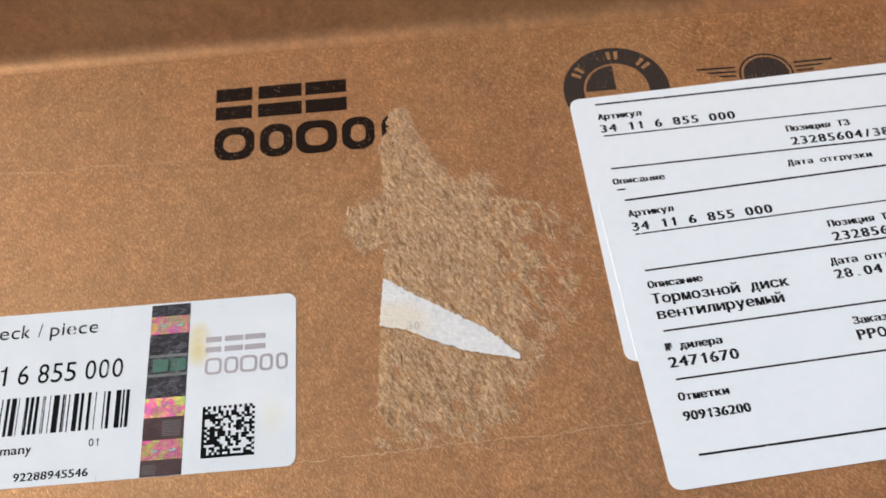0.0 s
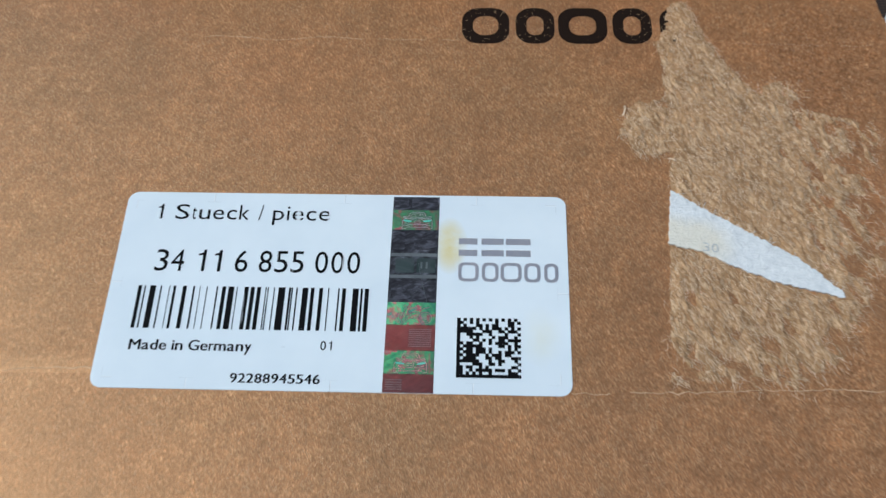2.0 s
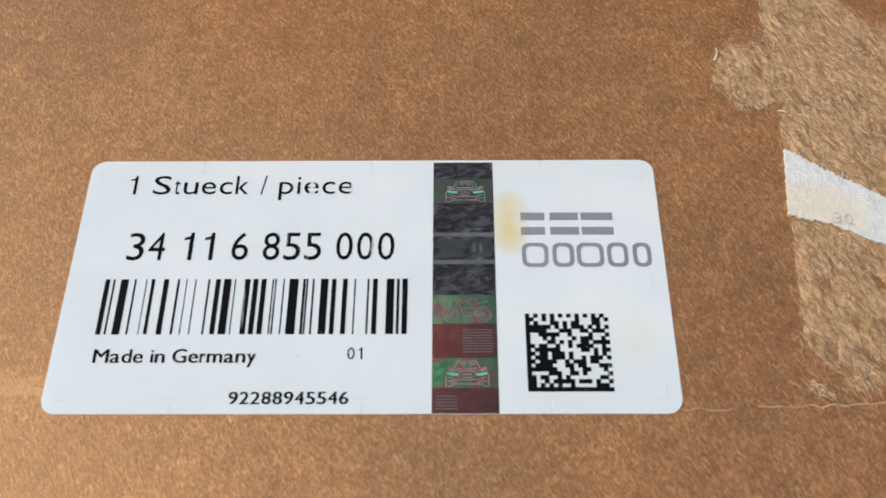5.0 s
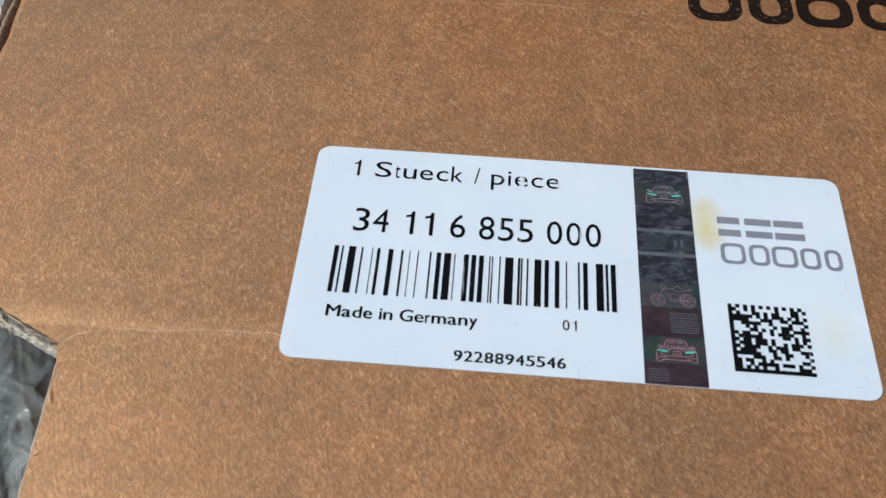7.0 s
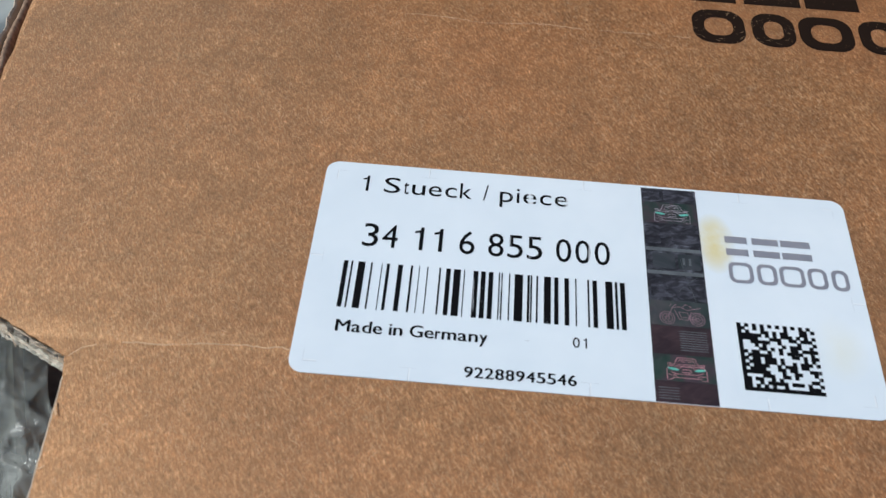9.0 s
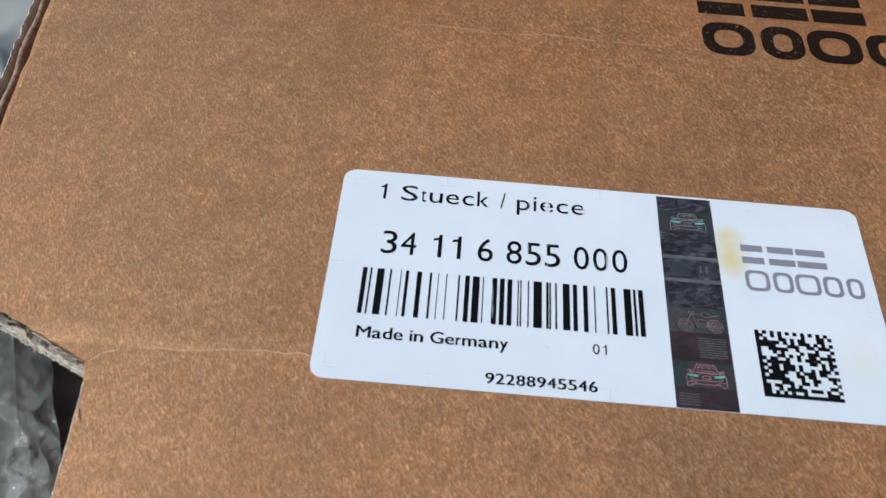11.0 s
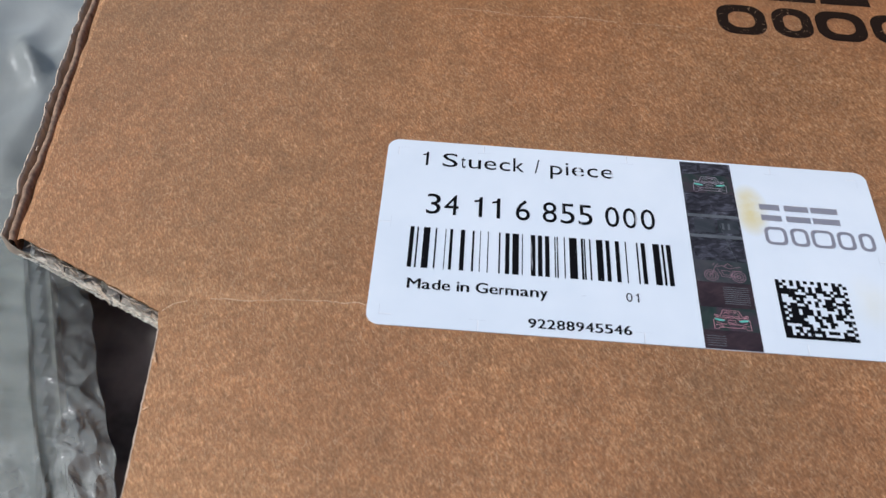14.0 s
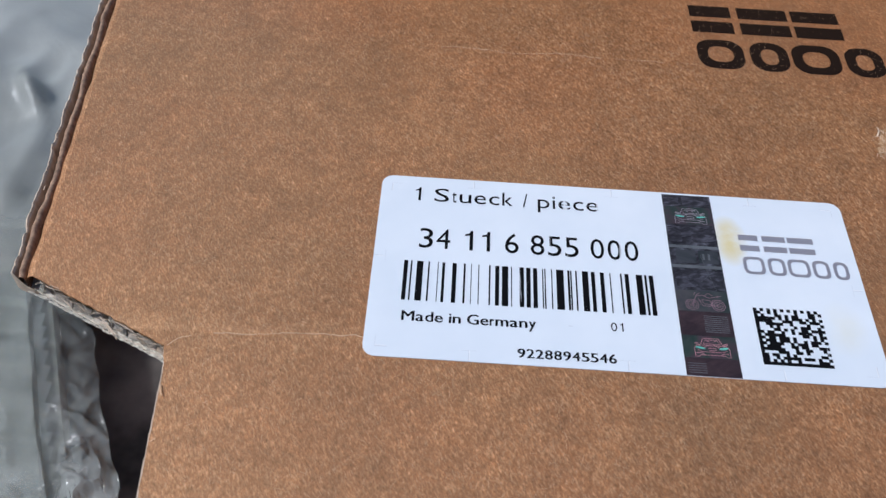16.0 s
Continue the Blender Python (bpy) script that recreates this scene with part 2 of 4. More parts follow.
def ground_material():
    """Weathered grey boards, streaked along their grain."""
    n = Nodes("grey_boards", 0.75)
    grain, stain, moss = n.noise(28, 5, (0.35, 6, 1), 0.6), n.noise(9, 4), n.noise(22, 4)
    base = n.ramp(grain, (0.3, (0.085, 0.084, 0.066)), (0.55, (0.175, 0.175, 0.138)), (0.75, (0.27, 0.267, 0.216)))
    base = n.mix(0.6, base, n.ramp(stain, (0.3, 0.6), (0.7, 1.3)), "MULTIPLY")
    base = n.mix(n.ramp(moss, (0.55, 0.0), (0.75, 0.4)), base, (0.13, 0.14, 0.095))
    return n.done(base, n.bump(grain, 0.4, 0.002))


KRAFT = kraft_material("kraft_liner", fold=0.0984)
KRAFT_BACK = kraft_material("kraft_liner_plain", 1.0, 0.8, None, 0.3)
EDGE = plain_material("frayed_edge", (0.82, 0.75, 0.65), 0.9, 0, 0.3, 1100, 0.5, 0.0004)
RAW = plain_material("raw_board", (0.70, 0.62, 0.52), 0.9, 0, 0.3, 900, 0.5, 0.0004)
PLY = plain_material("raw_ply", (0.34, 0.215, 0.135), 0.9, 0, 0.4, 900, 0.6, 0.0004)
FLUTE = plain_material("fluting", (0.48, 0.41, 0.33), 0.9, 0, 0.3, 700, 0.4, 0.0004)
TORN = torn_material("torn_pulp")
FOLD = plain_material("cracked_liner", (0.62, 0.42, 0.25), 0.85, 0, 0.3, 500, 0.1)
STRAND = plain_material("liner_strand", (0.58, 0.365, 0.20), 0.7, 0, 0.35, 300, 0.1)
HAIR = plain_material("pulp_fibre", (0.76, 0.57, 0.39), 0.85, 0, 0.3, 300, 0.1)
PALE_HAIR = plain_material("pale_fibre", (0.55, 0.43, 0.31), 0.85, 0, 0.25, 300, 0.1)
FUZZ = fuzz_material()
STICKER = sticker_material()
SLIP = slip_material()
INK = ink_material("label_ink", (0.78, 0.79, 0.80), 0.635, (560, 0.05))
SLIP_INK = ink_material("slip_ink", (0.70, 0.73, 0.76), 0.64, (1100, 0.6), 0.012)
BAR_INK = ink_material("bar_ink", (0.60, 0.61, 0.63), 0.68, (1300, 0.04))
BOX_INK = ink_material("box_ink", (0.22, 0.11, 0.055), 0.68, (1500, 0.5), (0.017, 0.010, 0.007))
HALFTONE = halftone_material()
FOIL_MARK = foil_material("silver_foil", ((0.3, (0.58, 0.53, 0.53)), (0.7, (0.72, 0.66, 0.65))), 60, (1, 1, 1), 0.3, 0.7)
FOIL_DARK = foil_material("dark_foil", ((0.3, (0.012, 0.011, 0.012)), (0.48, (0.040, 0.036, 0.040)), (0.62, (0.10, 0.098, 0.112)), (0.76, (0.26, 0.255, 0.28))), 330, (1, 1.8, 1), 0.3, 0.35)
FOIL_PLATE = foil_material("foil_plate", ((0.3, (0.020, 0.018, 0.020)), (0.5, (0.050, 0.046, 0.052)), (0.74, (0.17, 0.165, 0.19))), 380, (1, 2.2, 1), 0.32, 0.4)


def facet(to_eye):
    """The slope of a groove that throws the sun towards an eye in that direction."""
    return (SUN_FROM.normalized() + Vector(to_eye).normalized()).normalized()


# no modelled grooves: tilted shading normals aim the glints at early camera positions
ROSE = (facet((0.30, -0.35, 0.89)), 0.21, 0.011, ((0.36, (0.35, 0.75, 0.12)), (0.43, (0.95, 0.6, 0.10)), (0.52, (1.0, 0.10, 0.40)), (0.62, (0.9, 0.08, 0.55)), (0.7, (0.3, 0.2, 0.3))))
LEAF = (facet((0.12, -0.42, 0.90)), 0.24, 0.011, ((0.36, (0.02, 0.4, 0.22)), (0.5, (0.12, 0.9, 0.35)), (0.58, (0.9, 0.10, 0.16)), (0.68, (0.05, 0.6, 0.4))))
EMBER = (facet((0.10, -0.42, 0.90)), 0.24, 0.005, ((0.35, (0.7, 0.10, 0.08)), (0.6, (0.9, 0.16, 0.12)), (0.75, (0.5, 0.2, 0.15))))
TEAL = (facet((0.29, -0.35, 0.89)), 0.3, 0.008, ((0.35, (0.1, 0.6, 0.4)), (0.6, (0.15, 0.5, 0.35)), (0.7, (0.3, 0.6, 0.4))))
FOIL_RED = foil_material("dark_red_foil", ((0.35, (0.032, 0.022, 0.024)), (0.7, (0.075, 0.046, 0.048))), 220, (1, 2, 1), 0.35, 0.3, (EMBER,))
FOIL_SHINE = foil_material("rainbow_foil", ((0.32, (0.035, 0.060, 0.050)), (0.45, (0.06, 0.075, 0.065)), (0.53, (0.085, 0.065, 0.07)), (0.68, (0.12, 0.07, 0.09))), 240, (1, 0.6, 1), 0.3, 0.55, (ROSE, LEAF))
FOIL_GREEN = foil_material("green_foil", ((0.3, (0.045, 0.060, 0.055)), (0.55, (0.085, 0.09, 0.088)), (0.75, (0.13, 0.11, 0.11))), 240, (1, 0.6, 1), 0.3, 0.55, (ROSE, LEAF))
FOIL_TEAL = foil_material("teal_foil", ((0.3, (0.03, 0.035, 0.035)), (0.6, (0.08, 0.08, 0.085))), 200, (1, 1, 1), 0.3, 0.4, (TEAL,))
FOIL_LINE = plain_material("foil_line", (0.62, 0.30, 0.31), 0.35, 0.4, 0.3)
FOIL_DIM = plain_material("foil_dim_line", (0.36, 0.22, 0.24), 0.35, 0.4, 0.3)
FOIL_PALE = plain_material("foil_pale_line", (0.42, 0.36, 0.38), 0.35, 0.4, 0.3)
FOIL_LAMP = plain_material("foil_lamp", (0.20, 0.62, 0.48), 0.3, 0.3, 0.2)
FOIL_GREY = plain_material("foil_grey", (0.17, 0.18, 0.18), 0.4, 0.4, 0.25)
NICK = plain_material("paper_nick", (0.60, 0.63, 0.66), 0.6, 0, 0.15)
BURR = plain_material("paper_burr", (0.84, 0.86, 0.87), 0.5, 0, 0.05)
SHADED_WOOD = plain_material("shaded_gap_wood", (0.125, 0.108, 0.094), 0.7, 0, 0.75, 38, 0.4, 0.002)
FAINT = plain_material("faint_print", (0.55, 0.54, 0.52), 0.8, 0, 0.25, 2000)
FILM = film_material("clear_film", 0.55, 0.82, 0.30, None, 0.185, 20, 0.12)
CRUMPLED = film_material("crumpled_film", 0.45, 0.92, 0.14, 0.09, None, 75)
BOARDS = ground_material()
GROUND = plain_material("dark_ground", (0.20, 0.195, 0.18), 0.9, 0, 0.4, 60, 0.4, 0.003)


# ---- mesh helpers ----
def part(name, bm, material, parent=None, label="", kind=""):
    """Links a bmesh as one mesh object, under a thing where one is given."""
    me = bpy.data.meshes.new(name)
    bm.to_mesh(me)
    bm.free()
    me.materials.append(material)
    ob = new(name, me)
    ob.parent = parent
    return tagged(ob, label, "", "", kind)


def thing(name, label, category, group=""):
    return tagged(new(name), label, category, group)


def solid(bm, outline, z0, z1):
    """A flat slab with the given outline (millimetres on the lid)."""
    low = [bm.verts.new(at(x, y, z0)) for x, y in outline]
    top = [bm.verts.new(at(x, y, z1)) for x, y in outline]
    bm.faces.new(top)
    bm.faces.new(low[::-1])
    for k in range(len(outline)):
        j = (k + 1) % len(outline)
        bm.faces.new((low[k], low[j], top[j], top[k]))


def flat(bm, outline, z):
    bm.faces.new([bm.verts.new(at(x, y, z)) for x, y in outline])


def rounded(x0, y0, x1, y1, r, steps=6):
    """The outline of a rectangle with rounded corners, anticlockwise."""
    out = []
    r = min(r, 0.48 * (x1 - x0), 0.48 * (y1 - y0))
    for cx, cy, a in ((x1 - r, y0 + r, -90), (x1 - r, y1 - r, 0), (x0 + r, y1 - r, 90), (x0 + r, y0 + r, 180)):
        for k in range(steps + 1):
            b = radians(a + 90 * k / steps)
            out.append((cx + r * math.cos(b), cy + r * math.sin(b)))
    return out


def turned(points, x, y, degrees):
    c, s = math.cos(radians(degrees)), math.sin(radians(degrees))
    return [(x + px * c - py * s, y + px * s + py * c) for px, py in points]


def rough_line(a, b, step, jitter, seed):
    """Points from a to b, the ends kept, the rest pushed about like a torn or sawn edge."""
    a, b = Vector(a), Vector(b)
    n = max(2, int((b - a).length / step))
    side = Vector((-(b - a).y, (b - a).x)).normalized()
    out = []
    for k in range(n):
        p = a.lerp(b, k / n)
        w = noise.noise(Vector((p.x * 0.9, p.y * 0.9, seed))) + 0.6 * noise.noise(Vector((p.x * 2.7, p.y * 2.7, seed + 5)))
        p = p + side * w * jitter * (0 if k == 0 else 1)
        out.append((p.x, p.y))
    return out


def ribbon(bm, pts, width, z=None):
    """A flat strip along points (x, y) or (x, y, z), facing up."""
    pts = [Vector((p[0], p[1], z if z is not None else p[2])) for p in pts]
    row = []
    for k, p in enumerate(pts):
        d = pts[min(k + 1, len(pts) - 1)] - pts[max(k - 1, 0)]
        side = Vector((-d.y, d.x, 0)).normalized() * width / 2
        row.append((bm.verts.new(at(*(p + side))), bm.verts.new(at(*(p - side)))))
    for (a, b), (c, d) in zip(row, row[1:]):
        bm.faces.new((b, d, c, a))


def ring(bm, x, y, rx, ry, ix, iy, z, a0=0, a1=360, steps=48):
    row = []
    for k in range(steps + 1):
        a = radians(a0 + (a1 - a0) * k / steps)
        c, s = math.cos(a), math.sin(a)
        row.append((bm.verts.new(at(x + rx * c, y + ry * s, z)), bm.verts.new(at(x + ix * c, y + iy * s, z))))
    for (a, b), (c, d) in zip(row, row[1:]):
        bm.faces.new((a, c, d, b))


GLYPHS = {}


def glyphs(body):
    """The built-in font's outline of a text as vertices and faces, one unit a letter's body high."""
    if body not in GLYPHS:
        curve = bpy.data.curves.new("text", "FONT")
        curve.body, curve.resolution_u = body, 3
        ob = new("text", curve)
        bpy.context.view_layer.update()
        me = bpy.data.meshes.new_from_object(ob)
        GLYPHS[body] = [tuple(v.co[:2]) for v in me.vertices], [tuple(p.vertices) for p in me.polygons]
        bpy.data.meshes.remove(me)
        bpy.data.objects.remove(ob)
        bpy.data.curves.remove(curve)
    return GLYPHS[body]


def lay(bm, verts, faces, place):
    made = [bm.verts.new(place(*v)) for v in verts]
    for f in faces:
        try:
            bm.faces.new([made[k] for k in f])
        except ValueError:
            pass


ADVANCE = {" ": 0.278, "/": 0.278, "i": 0.222, "t": 0.278, "r": 0.333, "c": 0.5, "k": 0.5, "y": 0.5, "S": 0.667, "M": 0.833, "m": 0.833, "G": 0.778}


def letter(ch):
    """One letter's outline; the figure one gets a flag at its top."""
    verts, faces = glyphs("H" if ch == "н" else ch)
    if ch == "н":
        verts = [(x * 0.78, y * 0.73) for x, y in verts]
    if ch == "1":
        verts = [(0.20, 0.0), (0.29, 0.0), (0.29, 0.69), (0.22, 0.69), (0.20, 0.60), (0.08, 0.56), (0.08, 0.50), (0.20, 0.52)]
        faces = [(0, 1, 2, 3, 4, 7), (4, 5, 6, 7)]
    return verts, faces


def strike(bm, ch, place, z, weight):
    """Lays a letter, struck twice a hair apart where it is to look bolder."""
    verts, faces = letter(ch)
    for k, dx in enumerate((0.0, weight, -weight) if weight else (0.0,)):
        lay(bm, verts, faces, lambda u, v: place(u, v, dx, z + 0.004 * k))


def text(bm, body, x, y, width, cap, z, degrees=0.0, weight=0.0):
    """One line of even grotesque type, set to a width and capital height (millimetres) from its baseline's start."""
    total = sum(ADVANCE.get(ch, 0.556) for ch in body) - 0.1
    unit, sy = width / total, cap / 0.69
    c, s = math.cos(radians(degrees)), math.sin(radians(degrees))
    pen = -0.05
    for ch in body:
        adv = ADVANCE.get(ch, 0.556)
        if ch != " ":
            verts = letter(ch)[0]
            x0, x1 = min(v[0] for v in verts), max(v[0] for v in verts)
            sx = unit * (adv - 0.11) / (x1 - x0) if ch not in "1i" else sy
            mid = (pen + adv / 2) * unit - (x0 + x1) / 2 * sx
            strike(bm, ch, lambda u, v, dx, h: at(x + (mid + u * sx + dx) * c - v * sy * s, y + (mid + u * sx + dx) * s + v * sy * c, h), z, weight)
        pen += adv


def typed(bm, body, x, y, pitch, cap, z, degrees=0.0, weight=0.16):
    """A line in evenly spaced type, letter by letter."""
    c, s = math.cos(radians(degrees)), math.sin(radians(degrees))
    sy = cap / 0.69
    for k, ch in enumerate(body):
        if ch == " ":
            continue
        verts = letter(ch)[0]
        x0, x1 = min(v[0] for v in verts), max(v[0] for v in verts)
        sx = min(1.15 * sy, 0.80 * pitch / max(x1 - x0, 0.2))
        off = (k + 0.5) * pitch - (x0 + x1) / 2 * sx
        strike(bm, ch, lambda u, v, dx, h: at(x + (off + u * sx + dx) * c - v * sy * s, y + (off + u * sx + dx) * s + v * sy * c, h), z, weight)


# ---- the ground, and the slatted pallet that carries the box ----
def build_ground():
    bm = bmesh.new()
    bmesh.ops.create_grid(bm, x_segments=2, y_segments=2, size=400)
    for v in bm.verts:
        v.co.z = -0.14
    tagged(part("ground", bm, GROUND), "grey concrete ground under the pallet", "ground", "", "structure")


SKEW = 20.8


def build_pallet():
    """Boards set at a slant to the box, with a deep gap beside it."""
    pallet = thing("wooden_pallet", "weathered grey wooden pallet under the box", "pallet")
    turn = Matrix.Translation((-0.207, 0.142, 0)) @ Matrix.Rotation(radians(SKEW), 4, "Z")
    for a, b in ((-0.36, -0.245), (-0.242, -0.124), (0.062, 0.17), (0.20, 0.31), (0.34, 0.45)):
        bm = bmesh.new()
        bmesh.ops.create_cube(bm, size=1)
        for v in bm.verts:
            v.co = turn @ Vector(((a + b) / 2 + v.co.x * (b - a), v.co.y * 1.2, -0.011 + v.co.z * 0.022))
        bmesh.ops.bevel(bm, geom=list(bm.edges), offset=0.0025, segments=2, affect="EDGES")
        part("board", bm, BOARDS, pallet)
    # the board beside the box is notched, which opens the gap
    bm = bmesh.new()
    notched = ((-0.121, -0.6), (-0.0108, -0.6), (-0.0108, 0.060), (0.0605, 0.064), (0.0605, 0.6), (-0.121, 0.6))
    face = bm.faces.new([bm.verts.new((x, y, 0.0)) for x, y in notched])
    lower = bmesh.ops.extrude_face_region(bm, geom=[face])["geom"]
    for v in lower:
        if isinstance(v, bmesh.types.BMVert):
            v.co.z = -0.022
    bmesh.ops.recalc_face_normals(bm, faces=bm.faces)
    bmesh.ops.bevel(bm, geom=list(bm.edges), offset=0.006, segments=4, affect="EDGES")
    for v in bm.verts:
        v.co = turn @ v.co
    part("board", bm, BOARDS, pallet)
    # a bottom board down in the gap, its dark colour painting the shade there
    bm = bmesh.new()
    bmesh.ops.create_cube(bm, size=1)
    for v in bm.verts:
        v.co = turn @ Vector((0.03 + v.co.x * 0.26, -0.13 + v.co.y * 0.45, -0.046 + v.co.z * 0.022))
    bmesh.ops.bevel(bm, geom=list(bm.edges), offset=0.0025, segments=2, affect="EDGES")
    part("bottom_board", bm, SHADED_WOOD, pallet, "board down in the gap, shade painted into its colour")
    for y in (-0.5, 0.2, 0.5):
        bm = bmesh.new()
        bmesh.ops.create_cube(bm, size=1)
        for v in bm.verts:
            v.co = turn @ Vector((0.045 + v.co.x * 0.81, y + v.co.y * 0.1, -0.081 + v.co.z * 0.118))
        bmesh.ops.bevel(bm, geom=list(bm.edges), offset=0.004, segments=2, affect="EDGES")
        part("bearer", bm, BOARDS, pallet)


build_ground()
build_pallet()


# ---- the cardboard box ----
box = thing("cardboard_box", "brown corrugated cardboard box with worn edges and torn lid", "box")
LEFT, RIGHT, FRONT, BACK = -155.0, 176.0, 12.0, 212.6
CORNER, NOTCH = (-183.4, 107.6), (-158.0, 95.0)
BACK_CORNER = (-191.0, BACK)


def build_lid():
    outline = rough_line((LEFT + 0.4, FRONT), (RIGHT, FRONT), 4, 0.1, 1)
    outline += rough_line((RIGHT, FRONT), (RIGHT, BACK), 4, 0.1, 2)
    outline += rough_line((RIGHT, BACK), BACK_CORNER, 4, 0.15, 3)
    outline += rough_line(BACK_CORNER, CORNER, 1.2, 0.45, 4)
    outline += rough_line(CORNER, NOTCH, 0.6, 0.22, 5)
    outline += rough_line(NOTCH, (-157.2, 91.5), 0.6, 0.1, 6)
    outline += rough_line((-157.2, 91.5), (-155.6, 66.0), 0.8, 0.12, 7)
    outline += rough_line((-155.6, 66.0), (LEFT + 0.4, FRONT), 3, 0.15, 8)
    bm = bmesh.new()
    solid(bm, outline, -0.45, 0.0)
    bmesh.ops.recalc_face_normals(bm, faces=bm.faces)
    top = max(bm.faces, key=lambda f: f.calc_area() * (1 if f.normal.z > 0.5 else 0))
    bmesh.ops.bevel(bm, geom=list(top.edges), offset=0.08 * MM, segments=1, profile=0.6, affect="EDGES")
    part("lid_liner", bm, KRAFT, box, "smooth brown kraft liner, cloudy and fibrous")
    # pale ribbon: the frayed edge with the light it catches painted in
    bm = bmesh.new()
    cut = rough_line((-157.12, 91.5), (-155.52, 66.0), 0.8, 0.12, 7) + rough_line((-155.52, 66.0), (LEFT + 0.5, FRONT), 3, 0.15, 8)
    for k in range(0, len(cut) - 3, 3):
        ribbon(bm, cut[k : k + 4], 0.19 + 0.12 * noise.noise(Vector((k * 0.31, 4, 1))), 0.02)
    part("cut_edge", bm, PALE_HAIR, box, "frayed cut edge of the liner, its lit rim painted pale")
    # the inner liner is a little larger and frayed, so its pale edge shows round the lid
    inner = rough_line((LEFT, FRONT), (RIGHT, FRONT), 4, 0.1, 11) + rough_line((RIGHT, FRONT), (RIGHT, BACK), 4, 0.1, 12)
    inner += rough_line((RIGHT, BACK), (-193.6, BACK), 4, 0.1, 13)
    inner += rough_line((-193.6, BACK), (-186.6, 108.7), 0.7, 0.4, 14)
    inner += rough_line((-186.6, 108.7), (-158.5, 94.5), 0.5, 0.25, 15)
    inner += rough_line((-158.5, 94.5), (-157.4, 90.0), 0.6, 0.1, 16)
    inner += rough_line((-157.4, 90.0), (LEFT - 0.6, 66.0), 0.6, 0.15, 17) + rough_line((LEFT - 0.6, 66.0), (LEFT, FRONT), 3, 0.2, 18)
    bm = bmesh.new()
    solid(bm, inner, -BOARD, -BOARD + 0.5)
    part("inner_liner", bm, RAW, box, "frayed pale inner liner of the board")


def build_fluting():
    """The wavy sheet between the liners, seen in the sloping cut at the notch."""
    a, b = Vector(CORNER), Vector(NOTCH)
    d = (b - a).normalized()
    deep = Vector((-d.y, d.x))
    bm = bmesh.new()
    rows = []
    steps = 150
    for k in range(steps + 1):
        p = a.lerp(b, k / steps)
        s = (b - a).length * k / steps
        crush = 0.75 + 0.25 * noise.noise(Vector((s * 0.22, 3, 0)))
        zz = -2.2 + 1.5 * crush * math.sin(s * 2 * math.pi / 6.4 + 0.6 * noise.noise(Vector((s * 0.3, 0, 7))))
        fray = 0.5 * noise.noise(Vector((s * 1.3, 9, 1))) - 0.1
        rows.append([bm.verts.new(at(p.x + deep.x * (fray + q), p.y + deep.y * (fray + q), zz)) for q in (0, 1.0, 4.0, 16.0)])
    for u, v in zip(rows, rows[1:]):
        for k in range(3):
            bm.faces.new((u[k], v[k], v[k + 1], u[k + 1]))
    bmesh.ops.solidify(bm, geom=list(bm.faces), thickness=0.28 * MM)
    part("fluting", bm, FLUTE, box, "wavy corrugated fluting, bare and frayed")


def build_cut():
    """Frayed white edges of the lower liner, and crushed flutes bridging the sloping cut."""
    a, b = Vector((-186.3, 108.0)), Vector((-158.3, 94.3))
    d = (b - a).normalized()
    deep = Vector((-d.y, d.x))
    for off, z, width, seed in ((-0.1, -BOARD + 0.62, 0.42, 1), (0.55, -BOARD + 0.75, 0.26, 2)):
        bm = bmesh.new()
        pts = []
        for k in range(121):
            p = a.lerp(b, k / 120)
            w = 0.3 * noise.noise(Vector((k * 0.13, seed, 0))) + 0.2 * noise.noise(Vector((k * 0.5, seed, 3)))
            pts.append((p.x + deep.x * (off + w), p.y + deep.y * (off + w), z + 0.2 * noise.noise(Vector((k * 0.3, seed, 6)))))
        for k in range(0, 118, 3):
            ribbon(bm, pts[k : k + 4], width * (1 + 1.0 * noise.noise(Vector((k * 0.21, seed, 9)))))
        bmesh.ops.solidify(bm, geom=list(bm.faces), thickness=0.2 * MM)
        part("frayed_edge", bm, EDGE, box, "white frayed edge of the lower liner")
    for f0, f1, lean, seed in ((0.22, 0.34, 0.9, 1), (0.35, 0.47, 1.7, 2), (0.62, 0.72, 1.0, 3), (0.73, 0.92, 1.4, 4), (0.10, 0.13, 0.5, 5), (0.59, 0.62, 0.3, 6)):
        bm = bmesh.new()
        rows = []
        for i in range(13):
            p = a.lerp(b, f0 + (f1 - f0) * i / 12)
            row = []
            for j in range(6):
                g = j / 5
                w = 0.3 * noise.noise(Vector((i * 0.35, j * 0.5, seed)))
                inset = 0.5 + lean * (1 - abs(2 * g - 0.8)) * 0.5 + 0.3 * g + w
                row.append(bm.verts.new(at(p.x + deep.x * inset + (0.9 * g if f1 - f0 < 0.05 else 0.0), p.y + deep.y * inset, -BOARD + 0.55 + (BOARD - 1.1) * g)))
            rows.append(row)
        for u, v in zip(rows, rows[1:]):
            for j in range(5):
                bm.faces.new((u[j], v[j], v[j + 1], u[j + 1]))
        bmesh.ops.solidify(bm, geom=list(bm.faces), thickness=0.22 * MM)
        part("crushed_flute", bm, EDGE if f1 - f0 < 0.05 else RAW, box, "pale crushed flute in the sloping cut")


